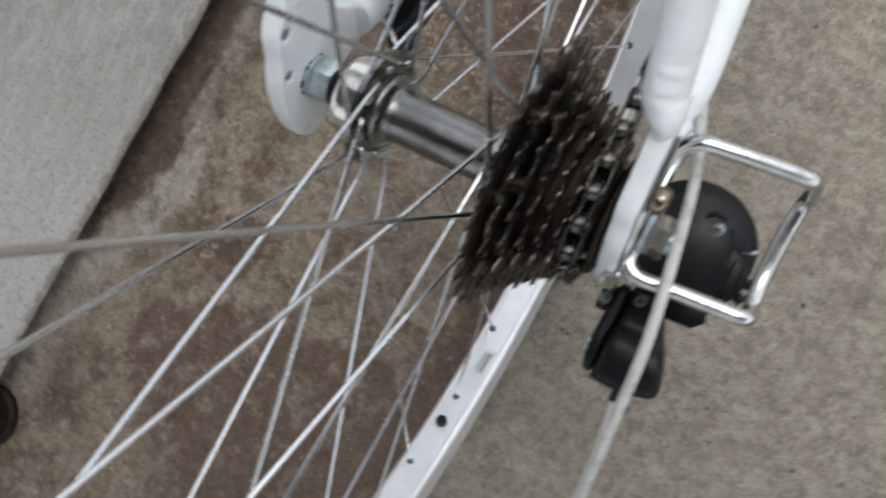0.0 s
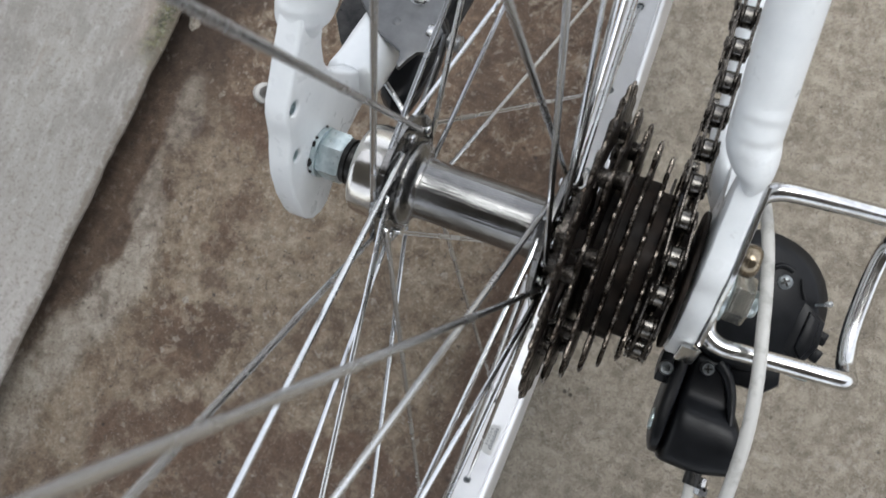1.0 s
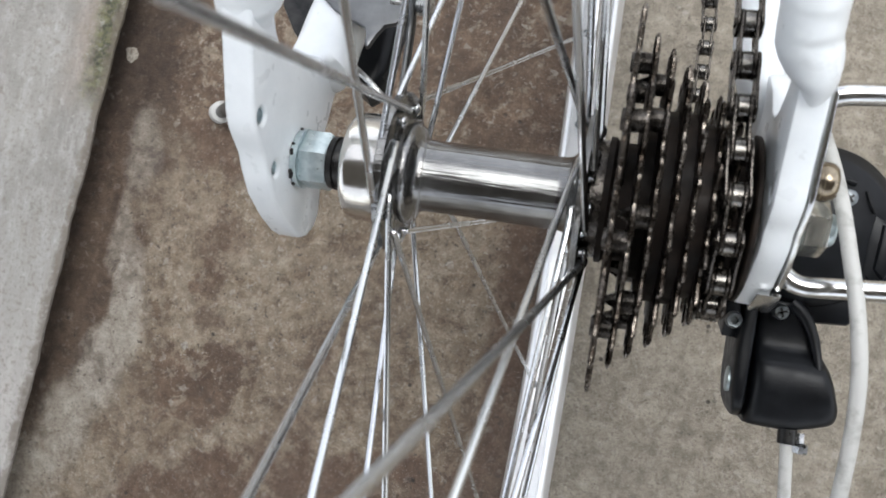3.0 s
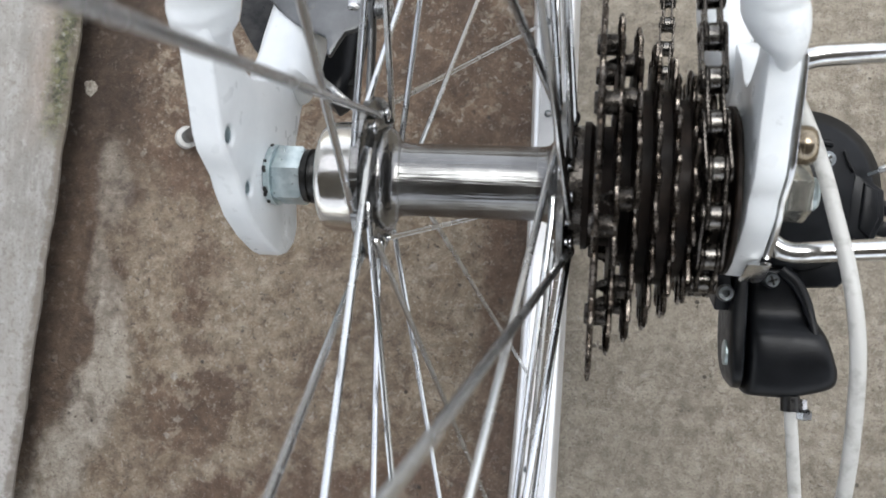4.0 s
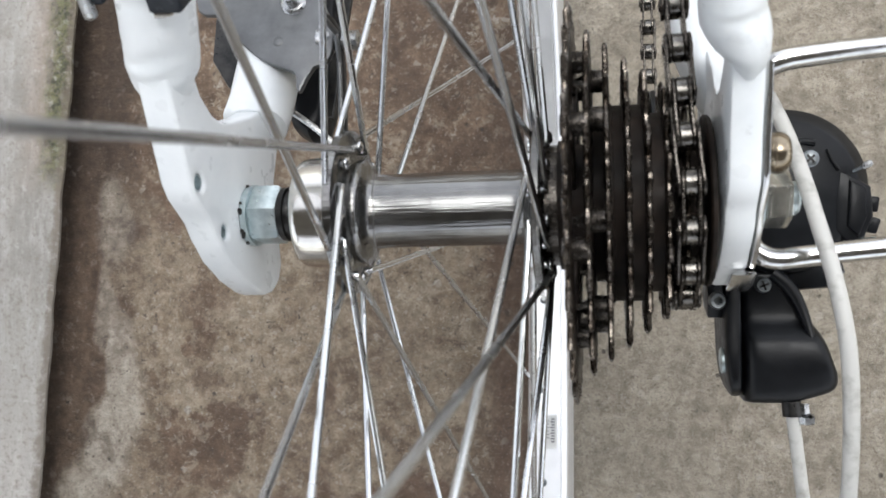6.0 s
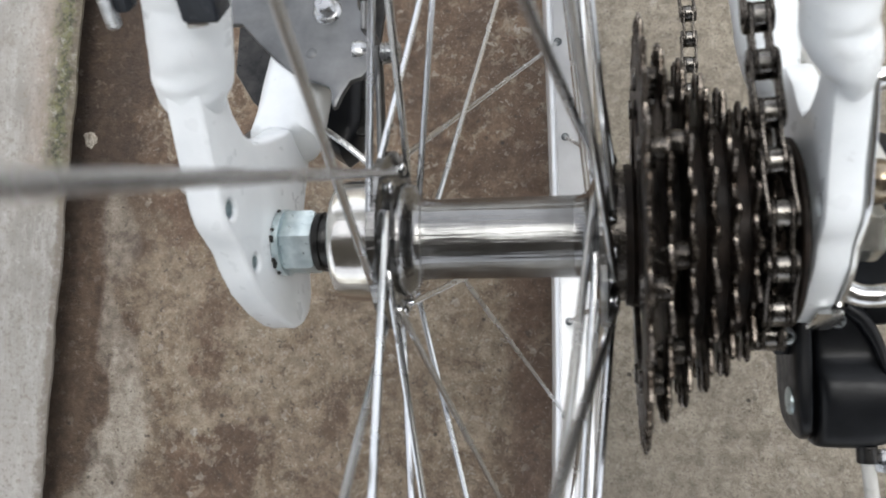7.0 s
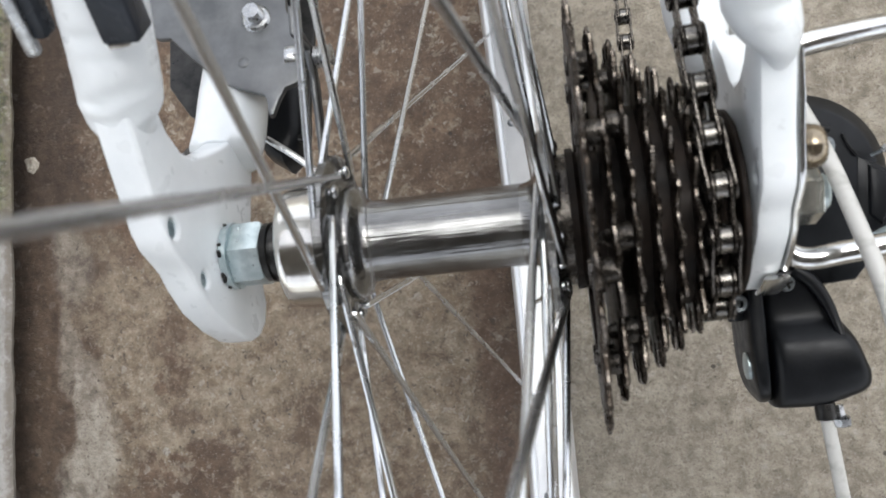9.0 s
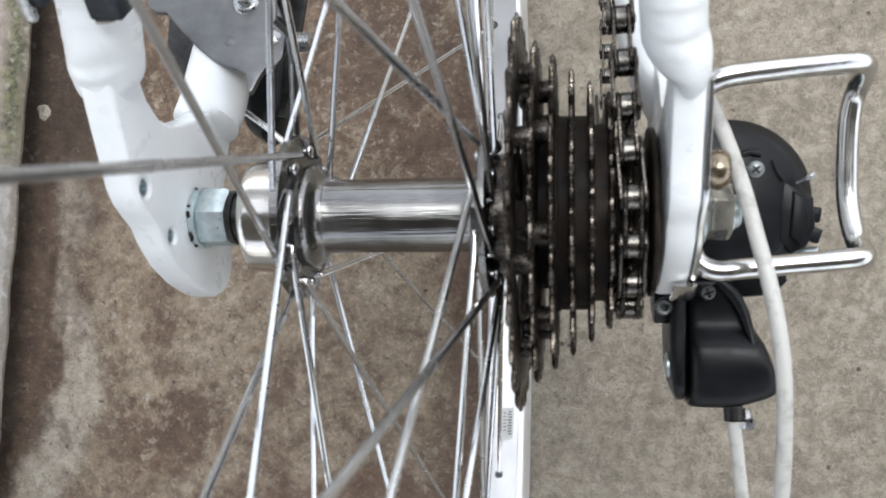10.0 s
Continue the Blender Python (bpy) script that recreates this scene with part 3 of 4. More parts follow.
part("valve_plug", tube([valve_at * 1.004, valve_at * 0.998, valve_at * 0.985, valve_at * 0.984], [0.0042, 0.0042, 0.0036, 0.001], 16), BLACK, rim)

# hub
hub = part("hub", lathe([(-0.0378, 0.0), (-0.0378, 0.0252), (-0.0373, 0.0260), (-0.0350, 0.0260), (-0.0345, 0.0252), (-0.0343, 0.0200), (-0.0342, 0.0166), (-0.0339, 0.0157), (-0.0335, 0.0159), (-0.0328, 0.0164), (-0.0320, 0.0166), (-0.0312, 0.0165), (-0.0305, 0.0161), (-0.0299, 0.0155), (-0.0294, 0.0147), (-0.0290, 0.0138), (-0.0286, 0.0130), (-0.0280, 0.0124), (-0.0272, 0.0120), (-0.0256, 0.0117), (-0.0235, 0.0116),
                         (0.0160, 0.0116), (0.0182, 0.0117), (0.0195, 0.0122), (0.0204, 0.0133), (0.0212, 0.0152), (0.0219, 0.0180), (0.0224, 0.0210), (0.0226, 0.0248), (0.0231, 0.0256), (0.0250, 0.0256), (0.0255, 0.0248), (0.0257, 0.0)], 72), HUB_ALLOY, bicycle, "polished alloy rear hub shell")
hub.location = AXLE
part("dust_cap", lathe([(-0.0516, 0.0062), (-0.0520, 0.0146), (-0.0519, 0.0156), (-0.0514, 0.0166), (-0.0504, 0.0173), (-0.0490, 0.0176), (-0.0470, 0.0178), (-0.0430, 0.0180), (-0.0402, 0.0183), (-0.0392, 0.0187), (-0.0386, 0.0176), (-0.0378, 0.0172)], 64), CAP_ALLOY, hub)
part("cone", lathe([(-0.0590, 0.0), (-0.0590, 0.0086), (-0.0570, 0.0089), (-0.0568, 0.0080), (-0.0558, 0.0080), (-0.0555, 0.0088), (-0.0528, 0.0086), (-0.0524, 0.0076), (-0.0510, 0.0)], 32), CONE, hub)
part("lock_washer", lathe([(-0.0708, 0.0052), (-0.0706, 0.0098), (-0.0685, 0.0100), (-0.0685, 0.0052)], 40), ZINC, hub)
for a, w, k in ((-62, 0.0016, 0.0010), (-38, 0.0028, 0.0013), (-29, 0.0012, 0.0018), (8, 0.0022, 0.0012), (24, 0.0010, 0.0009), (71, 0.0014, 0.0010)):
    a = radians(a)
    part("paint_chip", block((-0.0702, 0.0099 * math.sin(a), 0.0099 * math.cos(a)), (0.0011, w, k), 0.0003, 1, turn=(-math.degrees(a) + 14, 25 * w / 0.002, 9)), CONE, hub)
part("locknut", hexagon(-0.0685, -0.0592, 0.0172, turn=18), ZINC, hub)
part("axle", lathe([(-0.0812, 0.0), (-0.0812, 0.0042), (-0.0805, 0.0049), (0.0972, 0.0049), (0.0980, 0.0042), (0.0980, 0.0)], 24), ZINC, hub)
part("axle_nut", hexagon(0.0880, 0.0954, 0.0150, turn=8), BRIGHT, hub, "bright zinc axle nut")
part("nut_washer", lathe([(0.0856, 0.005), (0.0856, 0.0092), (0.0876, 0.0094), (0.0880, 0.005)], 36), ZINC, hub)

# freewheel
COGS = [(0.0340, 28), (0.0390, 24), (0.0441, 22), (0.0494, 20), (0.0547, 18), (0.0600, 16), (0.0653, 14)]
BORES = [0.0375, 0.0205, 0.0215, 0.0215, 0.0205, 0.019, 0.016]


def cog(x, n, bore, thick=0.0017, phase=0.0):
    rp = 0.0127 / (2 * math.sin(math.pi / n))
    root, tip = rp - 0.0039, rp + 0.0028
    p = 2 * math.pi / n
    out = []
    for i in range(n):
        c = p * (i + phase)
        for f, r in ((-0.5, root), (-0.34, root + 0.0004), (-0.22, root + 0.0022), (-0.13, root + 0.0052), (-0.05, tip), (0.05, tip), (0.13, root + 0.0052), (0.22, root + 0.0022), (0.34, root + 0.0004)):
            out.append((c + f * p, r))
    m = len(out)
    bm = bmesh.new()
    loops = []
    for dx, k in ((-0.5, -0.0012), (-0.2, 0), (0.2, 0), (0.5, -0.0012)):
        loops.append([bm.verts.new((x + dx * thick, (r + k) * math.sin(a), (r + k) * math.cos(a))) for a, r in out])
    ends = []
    for at, dx in ((0, -0.5), (-1, 0.5)):
        inner = [bm.verts.new((x + dx * thick, bore * math.sin(a), bore * math.cos(a))) for a, r in out]
        ends.append(inner)
        for i in range(m):
            bm.faces.new((loops[at][i], loops[at][(i + 1) % m], inner[(i + 1) % m], inner[i]))
    for a, b, worn in ((loops[0], loops[1], 1), (loops[1], loops[2], 1), (loops[2], loops[3], 1), (ends[0], ends[1], 0)):
        for i in range(m):
            f = bm.faces.new((a[i], a[(i + 1) % m], b[(i + 1) % m], b[i]))
            f.material_index = worn
    return bm


freewheel = part("freewheel", lathe([(0.0299, 0.0), (0.0299, 0.0196), (0.0318, 0.0196), (0.0320, 0.0190), (0.0330, 0.0182), (0.0400, 0.0182), (0.0402, 0.0228), (0.0438, 0.0228), (0.0440, 0.0298), (0.0456, 0.0298), (0.0458, 0.0292), (0.0542, 0.0292), (0.0545, 0.0265), (0.0595, 0.0265), (0.0598, 0.0228), (0.0648, 0.0228), (0.0664, 0.0190), (0.0690, 0.0178), (0.0700, 0.0150), (0.0700, 0.0)], 56), GREASE, bicycle, "oily dark freewheel body")
freewheel.location = AXLE
part("freewheel_collar", lathe([(0.0258, 0.0), (0.0258, 0.0178), (0.0262, 0.0184), (0.0298, 0.0184), (0.0300, 0.0178), (0.0300, 0.0)], 48), CHAINM, freewheel)
for i, ((x, n), bore) in enumerate(zip(COGS, BORES)):
    part("sprocket", cog(x, n, bore, phase=0.37 * i), OILY, freewheel).data.materials.append(WORN)
for i in range(8):
    a = radians(45 * i - 16)
    y, z = 0.0425 * math.sin(a), 0.0425 * math.cos(a)
    part("rivet", lathe([(0.0322, 0.0), (0.0322, 0.0028), (0.0328, 0.0032), (0.0388, 0.0032), (0.0388, 0.0)], 14, center=(y, z)), CHAINM, freewheel)
    a = radians(45 * i - 7)
    y, z = 0.0365 * math.sin(a), 0.0365 * math.cos(a)
    part("rivet", lathe([(0.0330, 0.0), (0.0402, 0.0034), (0.0440, 0.0034), (0.0440, 0.0)], 14, center=(y, z)), CHAINM, freewheel)
# arms that carry the largest sprocket
for i in range(4):
    a = radians(90 * i + 29)
    bm = block((0.0345, 0, 0.030), (0.0018, 0.010, 0.026), 0.0005)
    bm.transform(Matrix.Rotation(-a, 4, "X"))
    part("sprocket_arm", bm, OILY, freewheel)
part("end_disc", lathe([(0.0712, 0.0), (0.0712, 0.0246), (0.0717, 0.0252), (0.0728, 0.0251), (0.0732, 0.0244), (0.0732, 0.0)], 56), GREASE, freewheel)
bm = hexagon(0.0700, 0.0728, 0.015, turn=5)
part("freewheel_locknut", bm, CONE, freewheel)

# frame: dropouts and stays
DROP = [(0.0440, 0.0465), (0.0330, 0.0425), (0.0255, 0.0396), (0.0180, 0.0366), (0.0110, 0.0340), (0.0060, 0.0312), (0.0022, 0.0262), (-0.0005, 0.0228), (-0.0050, 0.0197), (-0.0125, 0.0140), (-0.0190, 0.0050), (-0.0240, -0.0060), (-0.0258, -0.0150),
        (-0.0250, -0.0230), (-0.0205, -0.0290), (-0.0120, -0.0325), (0.0, -0.0335), (0.0200, -0.0350), (0.0400, -0.0385), (0.0520, -0.0400), (0.0500, -0.0100), (0.0430, 0.0010), (0.0360, 0.0070), (0.0335, 0.0115), (0.0345, 0.0190), (0.0385, 0.0270), (0.0460, 0.0345), (0.0530, 0.0420)]
EYES = [(0.0100, 0.0270, 0.0027), (-0.0050, 0.0100, 0.0024)]
FAR_EYES = [(0.0130, 0.0362, 0.0027), (-0.0016, 0.0210, 0.0024)]
far_plate = [(0.0440, 0.0495), (0.0330, 0.0455), (0.0255, 0.0426), (0.0180, 0.0396), (0.0110, 0.0370), (0.0065, 0.0338), (0.0024, 0.0285), (-0.0005, 0.0248), (-0.0050, 0.0215), (-0.0125, 0.0150), (-0.0190, 0.0060), (-0.0238, -0.0040), (-0.0252, -0.0100),
             (-0.0246, -0.0160), (-0.0215, -0.0215), (-0.0160, -0.0245), (-0.0080, -0.0235), (0.0, -0.0205), (0.0110, -0.0195), (0.0220, -0.0235), (0.0320, -0.0275), (0.0390, -0.0280), (0.0385, -0.0140), (0.0345, -0.0020), (0.0318, 0.0080), (0.0305, 0.0160), (0.0320, 0.0215), (0.0370, 0.0285), (0.0460, 0.0345), (0.0530, 0.0420)]
far_plate = [(y + 0.0015, z + 0.0050 * min(1.0, max(0.3, (z + 0.01) / 0.03))) for y, z in far_plate]
near_plate = [(y + 0.003 if y < -0.010 else y, z + 0.0035 * min(1.0, max(0.0, (0.018 - y) / 0.025)) if z > -0.02 else z) for y, z in DROP]
left_dropout = part("dropout", plate(far_plate, -0.0802, -0.0708, 0.0013, 3, holes=FAR_EYES), WHITE, bicycle)
right_dropout = part("dropout", plate(near_plate, 0.0744, 0.0830, 0.0017, holes=EYES), WHITE, bicycle)
for d, x, eyes in ((left_dropout, -0.0748, FAR_EYES), (right_dropout, 0.0788, EYES)):
    for y, z, r in eyes:
        part("threaded_eye", lathe([(x - 0.0030, r), (x + 0.0030, r), (x + 0.0030, r - 0.0006), (x + 0.0018, r - 0.0003), (x + 0.0008, r - 0.0007), (x - 0.0004, r - 0.0003), (x - 0.0014, r - 0.0007), (x - 0.0030, r - 0.0006), (x - 0.0030, r)], 20, center=(y, z)), ZINC, d)


def stay_line(s, base, way, lengths):
    mid = 0.0763 if s < 0 else 0.0788
    def across(q):
        k = min(1.0, max(0.0, (q - 0.0038) / 0.0100))
        return mid + (base[0] + way[0] * q - mid) * k
    return [Vector((s * across(q), base[1] + way[1] * q, base[2] + way[2] * q)) for q in lengths]


STAY_KEYS = [(-0.0058, 0.0012, 0.0010), (-0.0050, 0.0032, 0.0024), (-0.0032, 0.0050, 0.0034), (-0.0008, 0.0066, 0.0044), (0.0020, 0.0082, 0.0056), (0.0042, 0.0092, 0.0068), (0.0064, 0.0097, 0.0080), (0.0086, 0.0099, 0.0089), (0.0110, 0.0100, 0.0095), (0.0140, 0.0100, 0.0098), (0.0300, 0.0099, 0.0098), (0.0600, 0.0099, 0.0098), (0.1500, 0.0099, 0.0098), (0.4000, 0.0099, 0.0098)]
STAY_S, STAY_R = [], []
for (q0, a0, b0), (q1, a1, b1) in zip(STAY_KEYS, STAY_KEYS[1:]):
    n = max(1, min(24, int((q1 - q0) / 0.0008)))
    for k in range(n):
        t = k / n
        STAY_S.append(q0 + (q1 - q0) * t)
        STAY_R.append((a0 + (a1 - a0) * t, b0 + (b1 - b0) * t))
STAY_S.append(0.4)
STAY_R.append((0.0099, 0.0098))


def hammered(bm, base, way, ripples=1.0):
    """Dents and ridges pressed into the tube across its run near the root."""
    for v in bm.verts:
        q = (v.co.y - base[1]) * way[1] + (v.co.z - base[2]) * way[2]
        if q < 0.034:
            c = Vector((v.co.x, base[1] + way[1] * q, base[2] + way[2] * q))
            d = noise.noise((v.co.x * 90, q * 330, 3.0)) * 0.00045 + noise.noise((v.co.x * 60, v.co.y * 60, v.co.z * 60)) * 0.0007
            ripple = q + 0.0016 * noise.noise((v.co.x * 110, 7.0, q * 40))
            d += ripples * 0.00022 * math.sin(6.2832 * ripple / 0.0062) * (0.5 + noise.noise((v.co.x * 70, q * 120, 9.0))) * max(0.0, min(1.0, (0.024 - q) / 0.005, (q - 0.002) / 0.004))
            n = Vector((0, v.co.y - c.y, v.co.z - c.z))
            if n.length > 1e-5:
                v.co += n.normalized() * d
    return bm


for s in (-1, 1):
    line = stay_line(s, (0.0783 if s < 0 else 0.0756, 0.0372, 0.0383), (-0.26 if s < 0 else -0.09, 0.757, 0.643), STAY_S)
    part("seat_stay", hammered(tube(line, [(a, 1.04 * b) for a, b in STAY_R] if s < 0 else [(a, 0.81 * b) for a, b in STAY_R], 36, up=(1, 0, 0)), (0, 0.0372, 0.0383), (0, 0.762, 0.648), 1.3 if s < 0 else 0.35), WHITE, bicycle)
    root = (0.0752, 0.0748, 0.0744, 0.0738) if s > 0 else (0.0757, 0.0752, 0.0746, 0.0738)
    cs = [Vector((s * x, y, z)) for x, y, z in zip(root + ((0.0730, 0.0680, 0.055, 0.036) if s > 0 else (0.0705, 0.0650, 0.053, 0.035)), (0.033, 0.038, 0.044, 0.053, 0.075, 0.12, 0.25, 0.42), (-0.0130, -0.0165, -0.0200, -0.0236, -0.0312, -0.047, -0.092, -0.150))]
    wide = 0.0096 if s > 0 else 0.0114
    tubing = tube(spline(cs, 4), lambda t: (0.0040 + 0.0070 * min(1, t / (0.06 if s < 0 else 0.22)) ** 0.6, 0.0006 + (wide - 0.0006) * (min(1, t / 0.06) ** 0.6 if s < 0 else min(1, t / 0.50))), 28, up=(1, 0, 0))
    for v in tubing.verts:
        if s < 0 and v.co.y < 0.075:
            # the root is pressed flat on top
            ease = min(1.0, (0.075 - v.co.y) / 0.012)
            top = -0.0096 - 0.36 * (v.co.y - 0.045) + 0.12 * (v.co.x + 0.074)
            v.co.z -= ease * max(0.0, v.co.z - top)
    part("chain_stay", tubing, WHITE, bicycle)

# chain
PITCH = 0.0127
R14 = PITCH / (2 * math.sin(math.pi / 14))
step = 360 / 14
FIRST = 9.6
RUN = (math.cos(radians(14)), -math.sin(radians(14)))


def chain_x(y):
    return 0.0655 - 0.043 * max(0.0, y)


y_top, z_top = AXLE.y + R14 * math.sin(radians(FIRST)), AXLE.z + R14 * math.cos(radians(FIRST))
upper = [Vector((chain_x(y_top + PITCH * i * RUN[0]), y_top + PITCH * i * RUN[0], z_top + PITCH * i * RUN[1])) for i in range(32, 0, -1)]
wrap = [Vector((0.0655, R14 * math.sin(radians(FIRST - step * i)), R14 * math.cos(radians(FIRST - step * i)))) + AXLE for i in range(8)]
GUIDE = (0.0655, 0.004, -0.078)
JOCKEY = (0.0655, 0.036, -0.150)


def arc(c, r, a0, a1, n):
    return [Vector((c[0], c[1] + r * math.sin(radians(a0 + (a1 - a0) * i / n)), c[2] + r * math.cos(radians(a0 + (a1 - a0) * i / n)))) for i in range(n + 1)]


def evenly(points, pitch):
    out = [points[0]]
    carry = 0.0
    for a, b in zip(points, points[1:]):
        length = (b - a).length
        at = pitch - carry
        while at <= length:
            out.append(a.lerp(b, at / length))
            at += pitch
        carry = (carry + length) % pitch
    return out


tail = [wrap[-1]] + arc(GUIDE, 0.0225, -20, 130, 12) + arc(JOCKEY, 0.0225, -60, -190, 12) + [Vector((0.0660, 0.105, -0.181)), Vector((0.0400, 0.40, -0.238))]
lower = evenly(tail, PITCH)[1:]
rollers = upper + wrap + lower


def link_plate(outer):
    """One side plate of a link, lying along y, waisted between its two round ends."""
    half = PITCH / 2
    out = []
    for i in range(7):
        a = radians(-90 + 180 * i / 6)
        out.append((half + 0.0041 * math.cos(a), 0.0041 * math.sin(a)))
    waist = 0.0029
    out.append((0.0, waist))
    for i in range(7):
        a = radians(90 + 180 * i / 6)
        out.append((-half + 0.0041 * math.cos(a), 0.0041 * math.sin(a)))
    out.append((0.0, -waist))
    x = 0.00275 if outer else 0.00165
    bm = bmesh.new()
    for s in (-1, 1):
        join(bm, plate(out, s * x, s * (x + 0.0009), 0.00022, segments=1))
    if outer:
        for y in (-half, half):
            lathe([(-0.0041, 0.0), (-0.0041, 0.0013), (-0.0037, 0.0017), (0.0037, 0.0017), (0.0041, 0.0013), (0.0041, 0.0)], 10, bm, (y, 0))
    return bm


def shared_mesh(name, bm, mat):
    ob = part(name, bm, mat)
    me = ob.data
    bpy.data.objects.remove(ob)
    return me


OUTER = shared_mesh("outer_link", link_plate(True), CHAINM)
INNER = shared_mesh("inner_link", link_plate(False), CHAINM)
ROLL = shared_mesh("chain_roller", lathe([(-0.0016, 0.0), (-0.0016, 0.0036), (-0.0013, 0.0039), (0.0013, 0.0039), (0.0016, 0.0036), (0.0016, 0.0)], 16), ROLLER)
chain = part("chain", lathe([(-0.001, 0.0), (-0.001, 0.0015), (0.001, 0.0015), (0.001, 0.0)], 8), CHAINM, bicycle, "oily roller chain")
chain.matrix_basis = Matrix.Translation(rollers[0])
back = chain.matrix_basis.inverted()
for i, (a, b) in enumerate(zip(rollers, rollers[1:])):
    d = (b - a).normalized()
    side = Vector((1, 0, 0)) - d * d.x
    side.normalize()
    up = side.cross(d)
    m = Matrix((side, d, up)).transposed().to_4x4()
    m.translation = (a + b) / 2
    link_ob = part("outer_link" if i % 2 else "inner_link", OUTER if i % 2 else INNER, None, chain)
    link_ob.matrix_basis = back @ m
    m2 = m.copy()
    m2.translation = a
    r_ob = part("chain_roller", ROLL, None, chain)
    r_ob.matrix_basis = back @ m2

# rear derailleur
def shell(rows, n=40, power=3.2):
    """A moulded body: rounded sections across x and z, one for each (y, x0, x1, z0, z1)."""
    bm = bmesh.new()
    rings = []
    for y, x0, x1, z0, z1 in rows:
        ring = []
        for i in range(n):
            a = 2 * math.pi * i / n
            c, d = math.cos(a), math.sin(a)
            ring.append(bm.verts.new(((x0 + x1) / 2 + (x1 - x0) / 2 * math.copysign(abs(c) ** (2 / power), c), y, (z0 + z1) / 2 + (z1 - z0) / 2 * math.copysign(abs(d) ** (2 / power), d))))
        rings.append(ring)
    for a, b in zip(rings, rings[1:]):
        for i in range(n):
            bm.faces.new((a[i], a[(i + 1) % n], b[(i + 1) % n], b[i]))
    bm.faces.new(rings[0])
    bm.faces.new(rings[-1])
    return bm


def eased(rows, steps=4):
    """The same rows with smooth steps between them."""
    out = []
    p = [rows[0]] + rows + [rows[-1]]
    for a, b, c, d in zip(p, p[1:], p[2:], p[3:]):
        for i in range(steps):
            t = i / steps
            out.append([0.5 * (2 * b[k] + (c[k] - a[k]) * t + (2 * a[k] - 5 * b[k] + 4 * c[k] - d[k]) * t * t + (3 * b[k] - a[k] - 3 * c[k] + d[k]) * t ** 3) for k in range(5)])
    out.append(rows[-1])
    return out


HOOD = [(-0.0205, 0.0896, 0.0990, -0.062, -0.0420), (-0.0222, 0.0890, 0.1010, -0.066, -0.0398), (-0.0270, 0.0886, 0.1046, -0.068, -0.0402), (-0.0330, 0.0886, 0.1082, -0.069, -0.0408), (-0.0376, 0.0886, 0.1106, -0.069, -0.0402), (-0.0404, 0.0886, 0.1124, -0.069, -0.0376), (-0.0432, 0.0886, 0.1140, -0.069, -0.0348), (-0.0470, 0.0886, 0.1156, -0.069, -0.0336),
        (-0.0520, 0.0886, 0.1172, -0.069, -0.0334), (-0.0570, 0.0886, 0.1184, -0.069, -0.0342), (-0.0625, 0.0886, 0.1186, -0.069, -0.0358), (-0.0654, 0.0884, 0.1178, -0.068, -0.0384), (-0.0664, 0.0890, 0.1160, -0.066, -0.0430)]
hood = shell(eased(HOOD), 64, 7.0)
for v in hood.verts:
    # the rear wall runs back askew towards the outer corner
    if v.co.y < -0.052:
        v.co.y += 0.0045 * max(0.0, (v.co.x - 0.1040) / 0.014) * (-0.052 - v.co.y) / 0.0144
rear_derailleur = part("rear_derailleur", hood, BLACK, bicycle, "black plastic rear derailleur")
part("inner_plate", shell(eased([(-0.0225, 0.0838, 0.0872, -0.060, -0.0420), (-0.0250, 0.0832, 0.0880, -0.066, -0.0380), (-0.0380, 0.0820, 0.0882, -0.069, -0.0368), (-0.0520, 0.0822, 0.0880, -0.069, -0.0356), (-0.0600, 0.0832, 0.0880, -0.069, -0.0372), (-0.0640, 0.0844, 0.0878, -0.066, -0.0430), (-0.0650, 0.0850, 0.0874, -0.060, -0.0480)]), 36, 5.0), BLACK, rear_derailleur)
part("pivot_disc", lathe([(0.0813, 0.0), (0.0813, 0.0040), (0.0816, 0.0045), (0.0830, 0.0045), (0.0830, 0.0)], 28, center=(-0.0520, -0.0445)), ZINC, rear_derailleur, "zinc pivot pin end")
part("ridge", tube(spline([(0.0985, -0.0215, -0.0408), (0.1030, -0.0255, -0.0396), (0.1066, -0.0320, -0.0388), (0.1086, -0.0385, -0.0376), (0.1096, -0.0430, -0.0362)], 6), lambda t: 0.0026 * (1 - 0.55 * t), 12), BLACK, rear_derailleur)
ear = part("hanger_ear", plate([(-0.0370, -0.0440), (-0.0345, -0.0560), (-0.0300, -0.0590), (-0.0250, -0.0560), (-0.0235, -0.0440), (-0.0300, -0.0400)], 0.0772, 0.0826, 0.0006), BLACK, rear_derailleur)
bm = bmesh.new()
zlathe(bm, (0.0802, -0.0305), [(-0.0400, 0.0), (-0.0400, 0.0013), (-0.0378, 0.0014), (-0.0376, 0.0024), (-0.0384, 0.0030), (-0.0420, 0.0030), (-0.0420, 0.0)], 18)
part("pivot_rivet", bm, DULL, ear)
bm = bmesh.new()
zlathe(bm, (0.1020, 0.0060), [(-0.0620, 0.0), (-0.0620, 0.0240), (-0.0560, 0.0276), (-0.0440, 0.0281), (-0.0405, 0.0276), (-0.0400, 0.0272), (-0.0352, 0.0232), (-0.0350, 0.0228), (-0.0344, 0.0220), (-0.0344, 0.0)], 72)
bm.transform(Matrix.Translation((0.1020, 0.006, -0.040)) @ Matrix.Rotation(radians(4), 4, "Y") @ Matrix.Translation((-0.1020, -0.006, 0.040)))
cap = part("round_cover", bm, BLACK, rear_derailleur)
